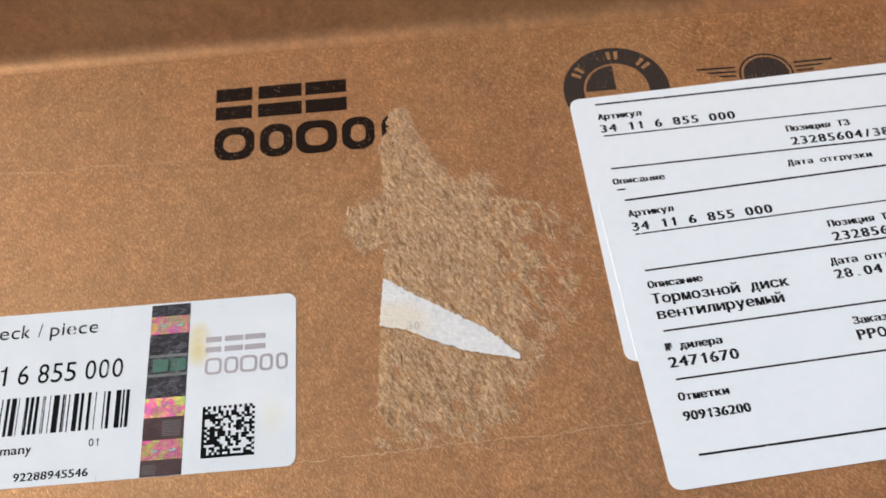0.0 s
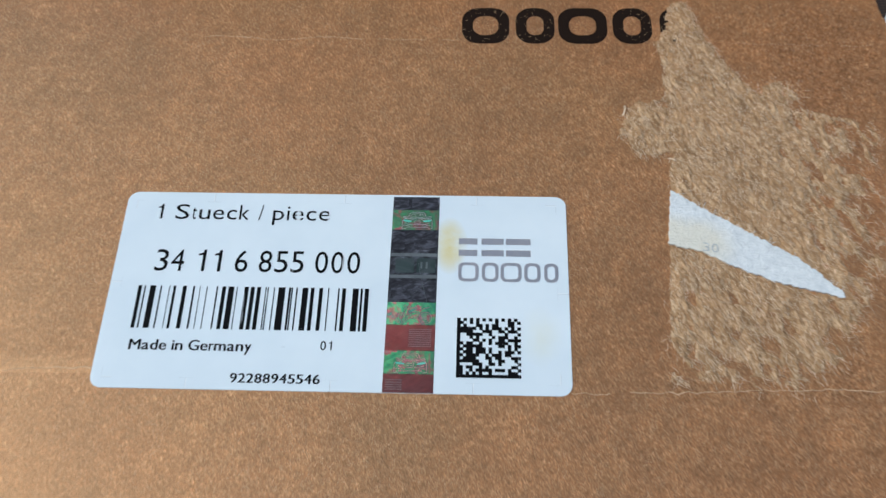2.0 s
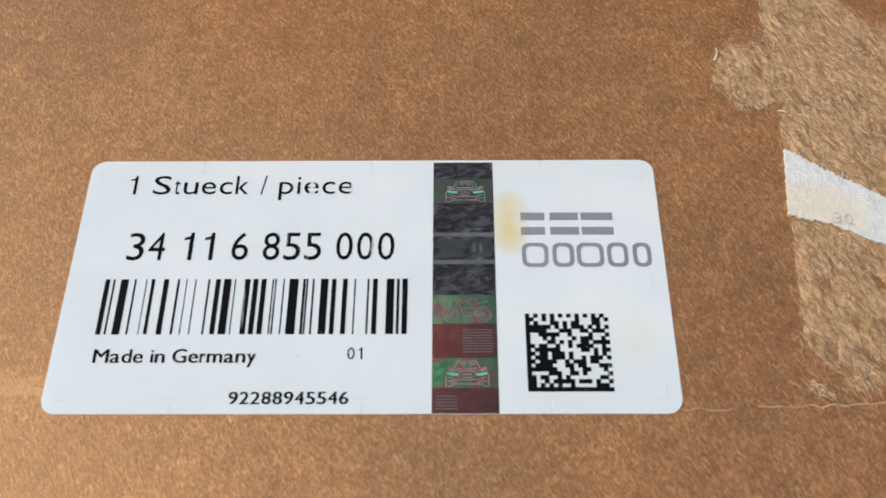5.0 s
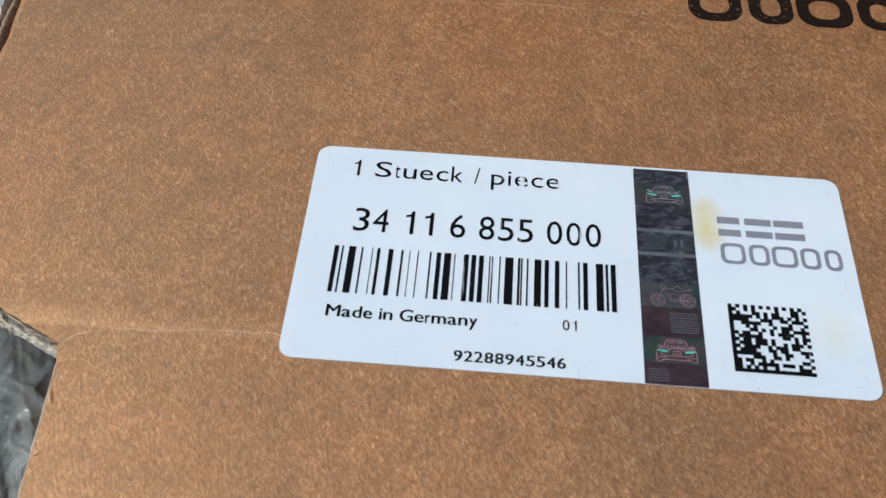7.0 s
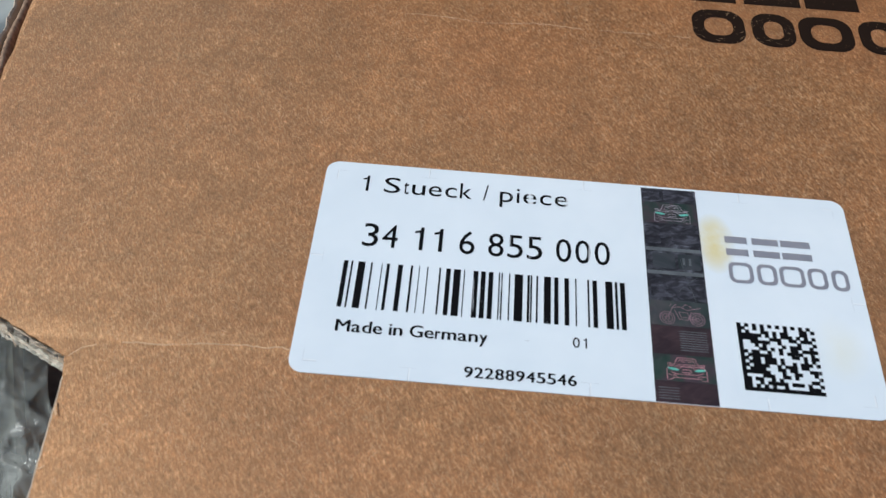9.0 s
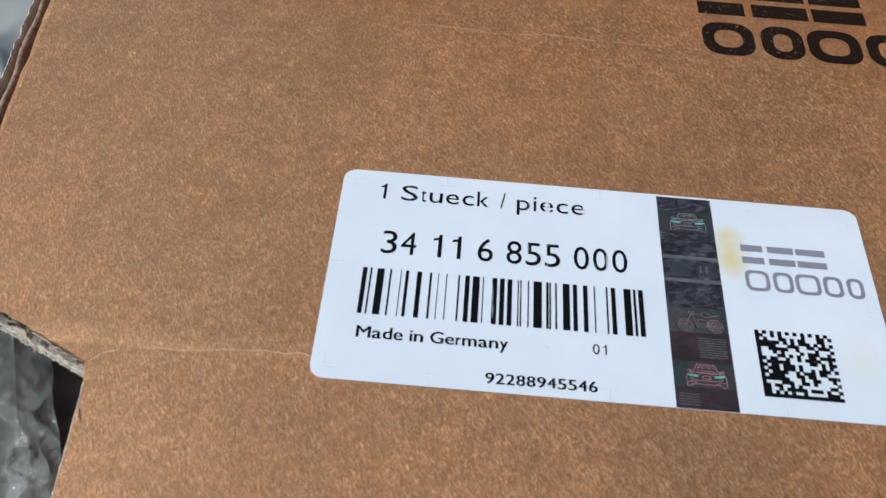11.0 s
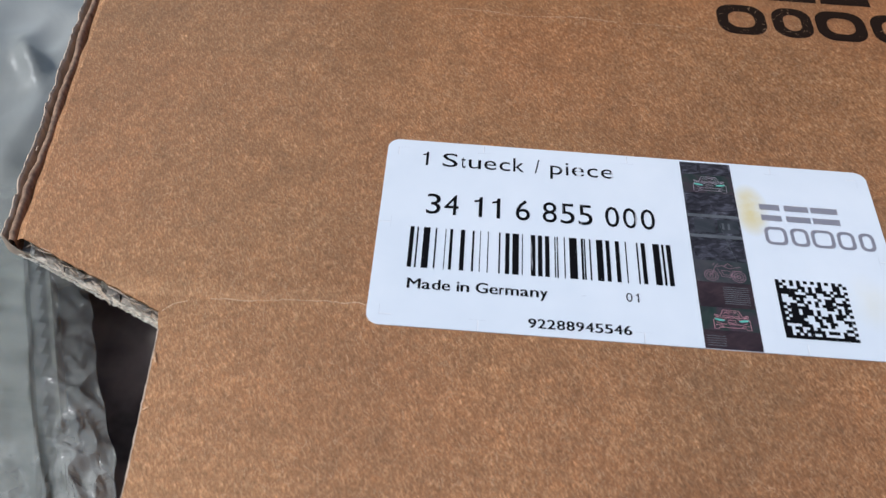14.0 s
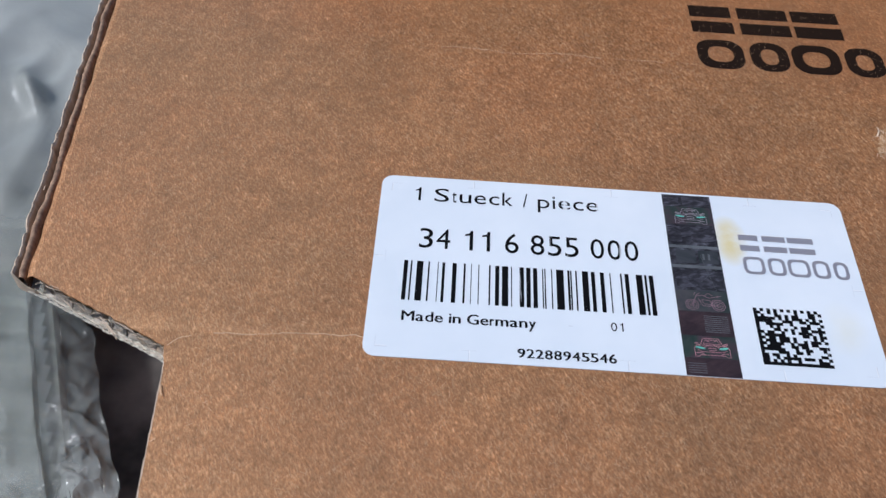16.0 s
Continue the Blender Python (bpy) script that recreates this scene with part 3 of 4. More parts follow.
def build_rim():
    """The crushed edge along the lid's side: a pale upright liner, a dark gap, and a lip that rolls down."""
    a, b = Vector((-187.6, 108.6)), Vector((-195.6, BACK))
    n = 190
    bm = bmesh.new()
    rows = []
    for k in range(-9, n + 1):
        # the strip bends round the corner and sinks to the sloping cut
        lead = max(0, -k) / 9
        p = a.lerp(b, max(0, k) / n) + Vector((4.0 * lead ** 1.6, -1.9 * lead))
        s = k * 0.56
        w = 0.55 * noise.noise(Vector((s * 0.10, 1, 0))) + 0.3 * noise.noise(Vector((s * 0.55, 4, 0)))
        top = -0.6 - 2.6 * lead ** 1.3 + 0.5 * noise.noise(Vector((s * 0.35, 8, 0))) + 0.35 * noise.noise(Vector((s * 1.4, 2, 0)))
        thick = 0.30 + 0.14 * noise.noise(Vector((s * 0.8, 6, 3)))
        prof = ((0, -BOARD), (-0.15, top - 0.2), (thick * 0.5, top + 0.1), (thick * 1.35, top - 0.25), (thick * 1.35 + 0.2, -BOARD))
        rows.append([bm.verts.new(at(p.x + w + q, p.y, z)) for q, z in prof])
    for u, v in zip(rows, rows[1:]):
        for k in range(4):
            bm.faces.new((u[k], u[k + 1], v[k + 1], v[k]))
    bmesh.ops.recalc_face_normals(bm, faces=bm.faces)
    part("frayed_rim", bm, PALE_HAIR, box, "pale frayed edge of the side board")
    bm = bmesh.new()
    rows = []
    for k in range(n + 1):
        s = k * 0.56
        p = Vector((-183.2, 107.6)).lerp(Vector((-190.8, BACK)), k / n)
        roll = 1.5 + 0.4 * noise.noise(Vector((s * 0.13, 21, 0)))
        prof = ((0.5, -0.02), (-0.1, -0.12), (-0.5 * roll, -0.32), (-0.9 * roll, -0.8), (-1.0 * roll, -BOARD + 0.5))
        w = 0.35 * noise.noise(Vector((s * 0.16, 31, 0)))
        rows.append([bm.verts.new(at(p.x + w + q, p.y, z)) for q, z in prof])
    for u, v in zip(rows, rows[1:]):
        for k in range(4):
            bm.faces.new((u[k], v[k], v[k + 1], u[k + 1]))
    part("rolled_lip", bm, KRAFT, box, "liner rolled down along the crushed edge")
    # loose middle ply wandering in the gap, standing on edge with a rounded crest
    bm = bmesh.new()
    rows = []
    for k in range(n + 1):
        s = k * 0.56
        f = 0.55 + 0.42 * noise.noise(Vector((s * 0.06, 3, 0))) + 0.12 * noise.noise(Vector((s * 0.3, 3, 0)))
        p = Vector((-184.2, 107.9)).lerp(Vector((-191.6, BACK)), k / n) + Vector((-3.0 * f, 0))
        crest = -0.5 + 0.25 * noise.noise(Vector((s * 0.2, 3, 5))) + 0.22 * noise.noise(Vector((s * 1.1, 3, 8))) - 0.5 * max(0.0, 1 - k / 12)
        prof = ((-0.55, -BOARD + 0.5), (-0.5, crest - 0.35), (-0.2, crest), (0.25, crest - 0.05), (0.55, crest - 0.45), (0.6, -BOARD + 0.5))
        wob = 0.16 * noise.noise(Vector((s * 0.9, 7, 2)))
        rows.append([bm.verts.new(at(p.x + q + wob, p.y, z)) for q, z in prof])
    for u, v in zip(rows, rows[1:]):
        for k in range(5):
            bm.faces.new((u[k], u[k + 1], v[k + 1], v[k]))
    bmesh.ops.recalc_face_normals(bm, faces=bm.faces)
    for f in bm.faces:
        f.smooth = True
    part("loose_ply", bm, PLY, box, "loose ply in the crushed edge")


def build_walls():
    for name, x0, x1, y0, y1 in (("front_wall", -150, 171, 16, 20), ("back_wall", -150, 171, 204, 208), ("side_wall", -150, -146, 20, 204), ("side_wall", 167, 171, 20, 204)):
        bm = bmesh.new()
        bmesh.ops.create_cube(bm, size=1)
        for v in bm.verts:
            v.co = ((x0 + x1) / 2 * MM + v.co.x * (x1 - x0) * MM, (y0 + y1) / 2 * MM + v.co.y * (y1 - y0) * MM, (H - BOARD * MM) * (v.co.z + 0.5))
        bmesh.ops.bevel(bm, geom=list(bm.edges), offset=0.0008, segments=2, affect="EDGES")
        part(name, bm, KRAFT_BACK, box)


def build_flap():
    """The rear flap, folded up and leaning back; the board bends round the fold."""
    lean, bend = radians(64), 5.0
    bm = bmesh.new()
    bmesh.ops.create_grid(bm, x_segments=60, y_segments=40, size=0.5)
    arc = bend * lean
    for v in bm.verts:
        x, run = 13 + v.co.x * 322, (v.co.y + 0.5) ** 1.5 * 100
        a = min(run, arc) / bend
        y, h = bend * math.sin(a), bend * (1 - math.cos(a))
        y, h = y + max(0.0, run - arc) * math.cos(lean), h + max(0.0, run - arc) * math.sin(lean)
        wave = 0.6 * noise.noise(Vector((x * 0.03, run * 0.05, 77))) * min(1.0, run / 20)
        v.co = at(x, BACK - 2.2 + y + wave * math.sin(lean), 0.02 + h - wave * math.cos(lean))
    bmesh.ops.solidify(bm, geom=list(bm.faces), thickness=BOARD * MM * 0.9)
    bmesh.ops.recalc_face_normals(bm, faces=bm.faces)
    for f in bm.faces:
        f.smooth = True
    part("rear_flap", bm, KRAFT_BACK, box, "rear flap folded up, brown and shaded")


def build_creases():
    """Cracked fold lines in the liner: a pale hairline with a shallow lip."""
    for x0, x1, y0, y1, w, seed in ((-157.4, -125.6, 95.0, 99.1, 0.14, 1), (-38.4, 44.0, 95.2, 97.6, 0.14, 4), (-116.0, -59.0, 177.6, 176.8, 0.12, 6), (-5.0, 33.0, 176.4, 175.2, 0.06, 8)):
        bm = bmesh.new()
        pts, n = [], int((x1 - x0) / 0.7)
        for k in range(n + 1):
            f = k / n
            x = x0 + (x1 - x0) * f
            bend = (1 - f) * (1 - math.exp(-f * 14)) * 2.6 if seed == 1 else 0
            y = y0 + (y1 - y0) * f + bend + 1.0 * noise.noise(Vector((x * 0.085, seed, 0))) + 0.4 * noise.noise(Vector((x * 0.6, seed, 2))) + 0.25 * noise.noise(Vector((x * 1.9, seed, 5)))
            pts.append((x, y, 0.05 + 0.03 * noise.noise(Vector((x, seed, 3)))))
        for k in range(0, len(pts) - 5, 5):
            if noise.noise(Vector((pts[k][0] * 0.23, seed, 9))) > -0.3:
                ribbon(bm, pts[k : k + 6], w * (1 + 0.9 * noise.noise(Vector((pts[k][0] * 0.4, seed, 11)))))
        part("cracked_fold", bm, FOLD, box, "pale cracked fold line in the liner")


def torn_depth(x, y):
    """How far inside the torn patch a place lies: over 0 inside, 1 in its thick middle."""
    right = np.interp(y, (97, 102, 112, 118, 127, 140, 154, 157, 163, 172, 188), (2, 11, 16, 20, 29, 34, 35, 17, 3, -3, -9))
    left = np.interp(y, (97, 118, 138, 147, 166, 176, 188), (-20.6, -18.8, -16.8, -16.4, -15.6, -16.5, -11.8))
    d = min(x - left, right - x, (y - 97) * 0.8, 188 - y)
    d = max(d, 6.2 - math.hypot((x + 19.4) * 1.0, (y - 153.5) * 0.85), 4 - math.hypot(x - 8, y - 161))
    w = 1.5 * noise.noise(Vector((x * 0.33, y * 0.33, 0))) + 0.9 * noise.noise(Vector((x * 1.1, y * 1.1, 4)))
    straight = 0.12 if (-20 < x < -15 and y < 146) else 1.0
    cover = min(1.22 - max(0.0, x + 2) / 32, np.interp(y, (96, 103, 114, 122), (0.42, 0.74, 0.95, 1.25)))
    u, v = 0.87 * x + 0.5 * y, 0.87 * y - 0.5 * x
    gap = 0.5 + 0.75 * noise.noise(Vector((u * 0.42, v * 0.2, 2))) + 0.4 * noise.noise(Vector((u * 1.1, v * 0.5, 9)))
    return min((d + w * straight) / 4, (cover - gap) * 1.6)


def in_remnant(x, y):
    top = np.interp(x, (-19, -5, 6, 14.5), (139.6, 130.2, 123.2, 114.9))
    low = np.interp(x, (-19, -12, -6, 2, 14.5), (126.0, 123.9, 120.7, 117.4, 114.2))
    return low < y < top


def build_tear():
    bm = bmesh.new()
    step = 0.30
    grid = {}
    xs, ys = np.arange(-28, 38, step), np.arange(95, 190, step)
    for i, x in enumerate(xs):
        for j, y in enumerate(ys):
            d = torn_depth(x, y)
            if d > 0:
                u, v = 0.87 * x + 0.5 * y, 0.87 * y - 0.5 * x
                bend = 0.5 * noise.noise(Vector((x * 0.3, y * 0.3, 15)))
                rough = 0.7 * noise.noise(Vector((u * 1.1 + bend, v * 0.45, 1))) + 0.8 * noise.noise(Vector((u * 2.4 + 2 * bend, v * 0.8, 8)))
                grid[i, j] = bm.verts.new(at(x, y, 0.03 + min(1.0, d * 1.6) * (0.30 + 0.36 * rough) * (0.3 if in_remnant(x, y) else 1)))
    for i, j in grid:
        corner = [grid.get(k) for k in ((i, j), (i + 1, j), (i + 1, j + 1), (i, j + 1))]
        if all(corner):
            bm.faces.new(corner)
    bmesh.ops.delete(bm, geom=[v for v in bm.verts if not v.link_faces], context="VERTS")
    for f in bm.faces:
        f.smooth = True
    part("torn_patch", bm, TORN, box, "rough torn pulp where the liner was ripped off")


def fibres(name, count, where, material, parent, label, low, high, lean, seed, width=(0.10, 0.22), lift=0.6, spread=34):
    """Thin bent strips of pulp: where() gives a place or None."""
    rnd = random.Random(seed)
    verts, faces = [], []
    for _ in range(count):
        p = where(rnd)
        if p is None:
            continue
        x, y, z = p
        a = radians(lean + rnd.gauss(0, spread))
        length, w = rnd.uniform(low, high), rnd.uniform(*width)
        bend = rnd.uniform(-0.35, 0.35)
        n = len(verts)
        for k in range(4):
            f = k / 3
            b = a + bend * f
            px, py = x + math.cos(b) * length * f, y + math.sin(b) * length * f
            pz = z + lift * math.sin(f * math.pi * rnd.uniform(0.75, 1.0)) * rnd.uniform(0.3, 1.0)
            t = w * (1 - 0.75 * abs(f - 0.4))
            verts += [at(px - math.sin(b) * t / 2, py + math.cos(b) * t / 2, pz), at(px + math.sin(b) * t / 2, py - math.cos(b) * t / 2, pz)]
        faces += [(n + 2 * k + 1, n + 2 * k + 3, n + 2 * k + 2, n + 2 * k) for k in range(3)]
    me = bpy.data.meshes.new(name)
    me.from_pydata(verts, [], faces)
    me.materials.append(material)
    ob = new(name, me)
    ob.parent = parent
    return tagged(ob, label, "", "", "stuff")


def in_tear(rnd):
    x, y = rnd.uniform(-28, 38), rnd.uniform(95, 190)
    d = torn_depth(x, y)
    near = d > -0.03 or (d > -0.55 and x > 0 and rnd.random() < 0.3)
    return (x, y, 0.08 + 0.26 * min(1, max(0, d))) if near and not in_remnant(x, y) else None


def along_cut(rnd):
    f = rnd.random()
    a, b = Vector(CORNER), Vector(NOTCH)
    p = a.lerp(b, f) + Vector((rnd.gauss(0, 0.25), rnd.gauss(-0.1, 0.35)))
    return p.x, p.y, rnd.choice((-0.1, -0.3, -1.5, -2.6, -3.3))


def along_side(rnd):
    if rnd.random() < 0.05:
        y = rnd.uniform(64, 92)
        return -157.1 + (91.5 - y) * 0.063 + rnd.gauss(0, 0.12), y, -0.15
    f = rnd.random()
    p = Vector((-187.0, 108.4)).lerp(Vector((-193.8, BACK)), f)
    return p.x + rnd.gauss(0.7, 0.35), p.y, rnd.uniform(-1.6, -0.7)


def on_lid(rnd):
    x, y = rnd.uniform(-184, 130), rnd.uniform(60, 210)
    if x < -153 and y < 112:
        return None
    if noise.noise(Vector((x * 0.05, y * 0.05, 40))) < -0.15:
        return None
    return x, y, 0.015


def shape_print(name, rows, label):
    """Plain blocks of black print standing in for a company's mark: solid bars, hollow blocks and slotted blocks."""
    for kind, x0, x1, y0, y1 in rows:
        bm = bmesh.new()
        s = 0.235 * (y1 - y0)
        if kind == "hollow":
            o, i = rounded(x0, y0, x1, y1, 0.35 * (y1 - y0), 5), rounded(x0 + s, y0 + s, x1 - s, y1 - s, 0.22 * (y1 - y0), 5)
            a = [bm.verts.new(at(*p, 0.04)) for p in o]
            b = [bm.verts.new(at(*p, 0.04)) for p in i]
            for k in range(len(a)):
                j = (k + 1) % len(a)
                bm.faces.new((a[k], a[j], b[j], b[k]))
        else:
            for a, b in ((y0, y0 + 0.42 * (y1 - y0)), (y1 - 0.42 * (y1 - y0), y1)):
                flat(bm, ((x0, a), (x1, a), (x1, b), (x0, b)), 0.04)
        part(name, bm, BOX_INK, box, label)


def build_prints():
    shape_print("printed_block", (
        ("block", -58.9, -49.2, 188.8, 199.0), ("block", -47.6, -36.0, 188.8, 199.0), ("block", -35.0, -24.0, 188.8, 199.0),
        ("hollow", -58.9, -48.4, 175.9, 186.2), ("hollow", -47.0, -38.4, 175.9, 186.2), ("hollow", -37.6, -26.8, 175.9, 186.2),
        ("hollow", -25.6, -17.0, 175.9, 186.2), ("hollow", -15.2, -7.4, 175.9, 186.2)), "black printed block on the lid")
    bm = bmesh.new()
    ring(bm, 47.3, 187.7, 14.0, 14.0, 8.6, 8.6, 0.04)
    part("printed_ring", bm, HALFTONE, box, "dark screen-printed ring mark")
    bm = bmesh.new()
    ring(bm, 47.3, 187.7, 8.0, 8.0, 0.02, 0.02, 0.04, 90, 180, 16)
    part("printed_quarter", bm, HALFTONE, box, "screen-printed quarter inside the ring")
    bm = bmesh.new()
    for a in (36, 46, 80, 90, 138, 148):
        ring(bm, 47.3, 187.7, 12.7, 12.7, 10.0, 10.0, 0.07, a, a + 5, 4)
    part("ring_tick", bm, KRAFT, box, "unprinted ticks in the ring")
    bm = bmesh.new()
    ring(bm, 87.2, 188.6, 7.2, 6.8, 6.6, 6.2, 0.04)
    ring(bm, 87.2, 188.6, 6.0, 5.6, 0.02, 0.02, 0.04)
    part("printed_disc", bm, HALFTONE, box, "dark screen-printed disc")
    for side in (-1, 1):
        bm = bmesh.new()
        for k, (u0, u1) in enumerate(((7.8, 18.4), (7.8, 15.6), (8.0, 13.0))):
            y = 191.6 - k * 1.4
            pts = ((87.2 + side * u0, y - 0.34), (87.2 + side * (u1 - 0.8), y - 0.2), (87.2 + side * u1, y + 0.45), (87.2 + side * u0, y + 0.22))
            flat(bm, pts if side > 0 else pts[::-1], 0.04)
        part("printed_wing", bm, HALFTONE, box, "striped screen-printed wing beside the disc")


def build_flakes():
    """Lifted curls of liner at the torn patch and on the side edge, and a few dark specks."""
    for x, y, a, length, width, rise in ((-25.0, 156.6, 55, 2.2, 0.35, 0.7), (-16.4, 146.0, -60, 1.6, 0.3, 0.6), (-156.5, 87.4, -100, 2.2, 0.25, 0.4), (-156.0, 77.4, 5, 0.9, 0.16, 0.15)):
        bm = bmesh.new()
        pts = []
        for k in range(7):
            f = k / 6
            b = radians(a + 25 * f)
            pts.append((x + math.cos(b) * length * f, y + math.sin(b) * length * f, 0.05 + rise * math.sin(f * 2.2)))
        ribbon(bm, pts, width)
        part("liner_flake", bm, STRAND if x < -100 else HAIR, box, "small lifted flake of liner")
    for x, y, r in ((-79.2, 199.9, 0.35), (-96.0, 203.5, 0.2)):
        bm = bmesh.new()
        flat(bm, [(x + r * (1 + 0.4 * math.sin(k * 2.3 + x)) * math.cos(k * 0.785), y + 0.8 * r * math.sin(k * 0.785)) for k in range(8)], 0.03)
        part("dark_speck", bm, BOX_INK, box, "dark speck of dirt")


build_lid()
build_flakes()
build_fluting()
build_cut()
build_rim()
build_walls()
build_flap()
build_creases()
build_prints()
build_tear()
fibres("torn_fibre", 16000, in_tear, HAIR, box, "pale pulp fibres standing up in the torn patch", 0.5, 2.1, -62, 5, (0.03, 0.09), 0.26, 28)
fibres("edge_fibre", 28, along_cut, PALE_HAIR, box, "frayed fibres along the sloping cut", 0.8, 4.5, -27, 6, (0.08, 0.24), 0.2, 12)
fibres("rim_fibre", 14, along_side, PALE_HAIR, box, "frayed fibres along the side edges", 0.4, 2.2, -86, 7, (0.08, 0.22), 0.12, 10)
fibres("surface_fibre", 36000, on_lid, STRAND, box, "fine loose fibres lying on the liner", 0.4, 1.5, 112, 8, (0.03, 0.07), 0.05, 36)


# ---- the white parts label ----
LX0, LY0, LX1, LY1 = -125.6, 94.9, -37.9, 136.6


def line(bm, x0, y0, x1, y1, w, z):
    ribbon(bm, ((x0, y0), (x1, y1)), w, z)


def build_parts_label():
    sticker = thing("parts_label", "white parts label with black print and dark foil strip", "label")
    bm = bmesh.new()
    solid(bm, rounded(LX0, LY0, LX1, LY1, 2.2), 0.01, 0.16)
    part("paper", bm, STICKER, sticker, "white coated paper with a yellow stain")
    z = 0.20

    def words(name, body, x, y, width, cap, bold=0.0):
        b = bmesh.new()
        text(b, body, x, y, width, cap, z, 0, bold)
        part(name, b, INK, sticker, "worn black print")

    words("count_text", "1 Stueck / piece", -119.7, 130.4, 35.2, 3.4)
    words("number_text", "34 11 6 855 000", -117.7, 118.8, 39.9, 4.7)
    words("origin_text", "Made in Germany", -119.6, 102.4, 22.8, 2.1, 0.06)
    words("index_text", "01", -84.0, 102.9, 2.4, 1.8)
    words("serial_text", "92288945546", -99.9, 96.3, 16.4, 1.8, 0.06)
    # bar code: plain bars of mixed widths
    for x, w in ((-0.3, 0.70), (0.9, 0.26), (2.0, 1.11), (4.0, 0.26), (5.7, 0.12), (6.5, 0.48), (8.3, 0.74), (10.3, 0.33), (11.6, 0.12), (12.9, 0.15), (14.8, 0.26), (15.9, 0.71), (17.1, 1.09), (18.7, 0.15), (20.2, 0.77), (21.4, 0.73), (22.6, 0.73), (24.2, 0.19), (24.6, 0.22), (25.8, 0.19), (26.7, 1.31), (28.7, 0.38), (29.2, 0.23), (30.1, 0.26), (31.3, 1.08), (32.9, 0.66), (34.5, 0.70), (36.2, 0.19), (38.1, 0.27), (38.9, 0.70), (40.9, 1.12), (42.4, 0.39), (43.2, 0.77)):
        bm = bmesh.new()
        flat(bm, ((x - 119.7, 106.75), (x - 119.7 + w, 106.75), (x - 119.7 + w, 115.6), (x - 119.7, 115.6)), z)
        part("bar", bm, BAR_INK, sticker)
    # square of small cells
    bm = bmesh.new()
    rnd = random.Random(8)
    n, x0, y0, s = 20, -58.85, 98.1, 0.588
    for i in range(n):
        for j in range(n):
            edge = i == 0 or j == 0
            timing = (i == n - 1 and j % 2 == 0) or (j == n - 1 and i % 2 == 0)
            inner = i < n - 1 and j < n - 1 and rnd.random() < 0.52
            if edge or timing or inner:
                g = 0.03
                flat(bm, ((x0 + i * s - g, y0 + j * s - g), (x0 + i * s + s + g, y0 + j * s - g), (x0 + i * s + s + g, y0 + j * s + s + g), (x0 + i * s - g, y0 + j * s + s + g)), z + 0.002 * ((i + j) % 2))
    part("cell_square", bm, INK, sticker, "square of small black cells", "stuff")
    # company mark in silver foil, as plain blocks
    for kind, a, b, c, d in (("s", -58.9, -55.3, 123.0, 126.9), ("s", -54.5, -50.2, 123.0, 126.9), ("s", -49.8, -45.0, 123.0, 126.9),
                             ("h", -58.9, -55.0, 117.5, 121.6), ("h", -54.4, -51.2, 117.5, 121.6), ("h", -50.8, -46.8, 117.5, 121.6), ("h", -46.3, -43.2, 117.5, 121.6), ("h", -42.5, -39.8, 117.5, 121.6)):
        bm = bmesh.new()
        t = 0.62
        if kind == "h":
            o, q = rounded(a, c, b, d, 1.1, 4), rounded(a + t, c + t, b - t, d - t, 0.7, 4)
            u, v = [bm.verts.new(at(*p, z)) for p in o], [bm.verts.new(at(*p, z)) for p in q]
            for k in range(len(u)):
                j = (k + 1) % len(u)
                bm.faces.new((u[k], u[j], v[j], v[k]))
        else:
            for p, q in ((c, c + 1.35), (d - 1.35, d)):
                flat(bm, ((a, p), (b, p), (b, q), (a, q)), z)
        part("foil_block", bm, FOIL_MARK, sticker, "silver foil block")
    # a stray dash of print
    bm = bmesh.new()
    line(bm, -91.2, 103.4, -90.5, 103.4, 0.16, z)
    part("stray_dash", bm, NICK, sticker)
    # die-cut nicks: slit shadow painted grey, burr's lit edge white, fainter slit across
    def nick(name, x, y, a, cuts):
        holder = bmesh.new()
        burr = bmesh.new()
        for p, q, w in cuts:
            (ax, ay), (bx, by) = turned((p, q), x, y, a)
            line(holder, ax, ay, bx, by, w, 0.172)
            if w > 0.08:
                (ax, ay), (bx, by) = turned(((p[0] + 0.13, p[1]), (q[0] + 0.13, q[1])), x, y, a)
                line(burr, ax, ay, bx, by, 0.15, 0.2)
        slit = part(name, holder, NICK, sticker, "fine slit, its shadow painted grey")
        part("burr", burr, BURR, slit, "raised burr, its lit edge painted white")

    for x, y, a in ((-108.0, LY1, 180), (-81.8, LY1, 180), (-55.5, LY1, 180), (-108.0, LY0, 0), (-81.6, LY0, 0), (-55.8, LY0, 0), (LX1, 115.1, 90), (LX0, 116.4, -90)):
        nick("die_cut_nick", x, y, a, (((0, 0.05), (0, 2.1), 0.09), ((-1.3, 2.15), (1.3, 2.15), 0.05)))
    for x, y, a in ((LX0 + 2, LY1 - 2, 0), (LX1 - 2, LY1 - 2, -90), (LX1 - 2, LY0 + 2, 180), (LX0 + 2, LY0 + 2, 90)):
        nick("corner_nick", x, y, a, (((0, 0), (2, 0), 0.05), ((0, 0), (0, -2), 0.09)))
    build_strip(sticker)
    # the label sits slightly askew
    pivot = at(-75.7, 107.0)
    sticker.matrix_basis = Matrix.Translation(pivot) @ Matrix.Rotation(radians(-0.35), 4, "Z") @ Matrix.Translation(-pivot)


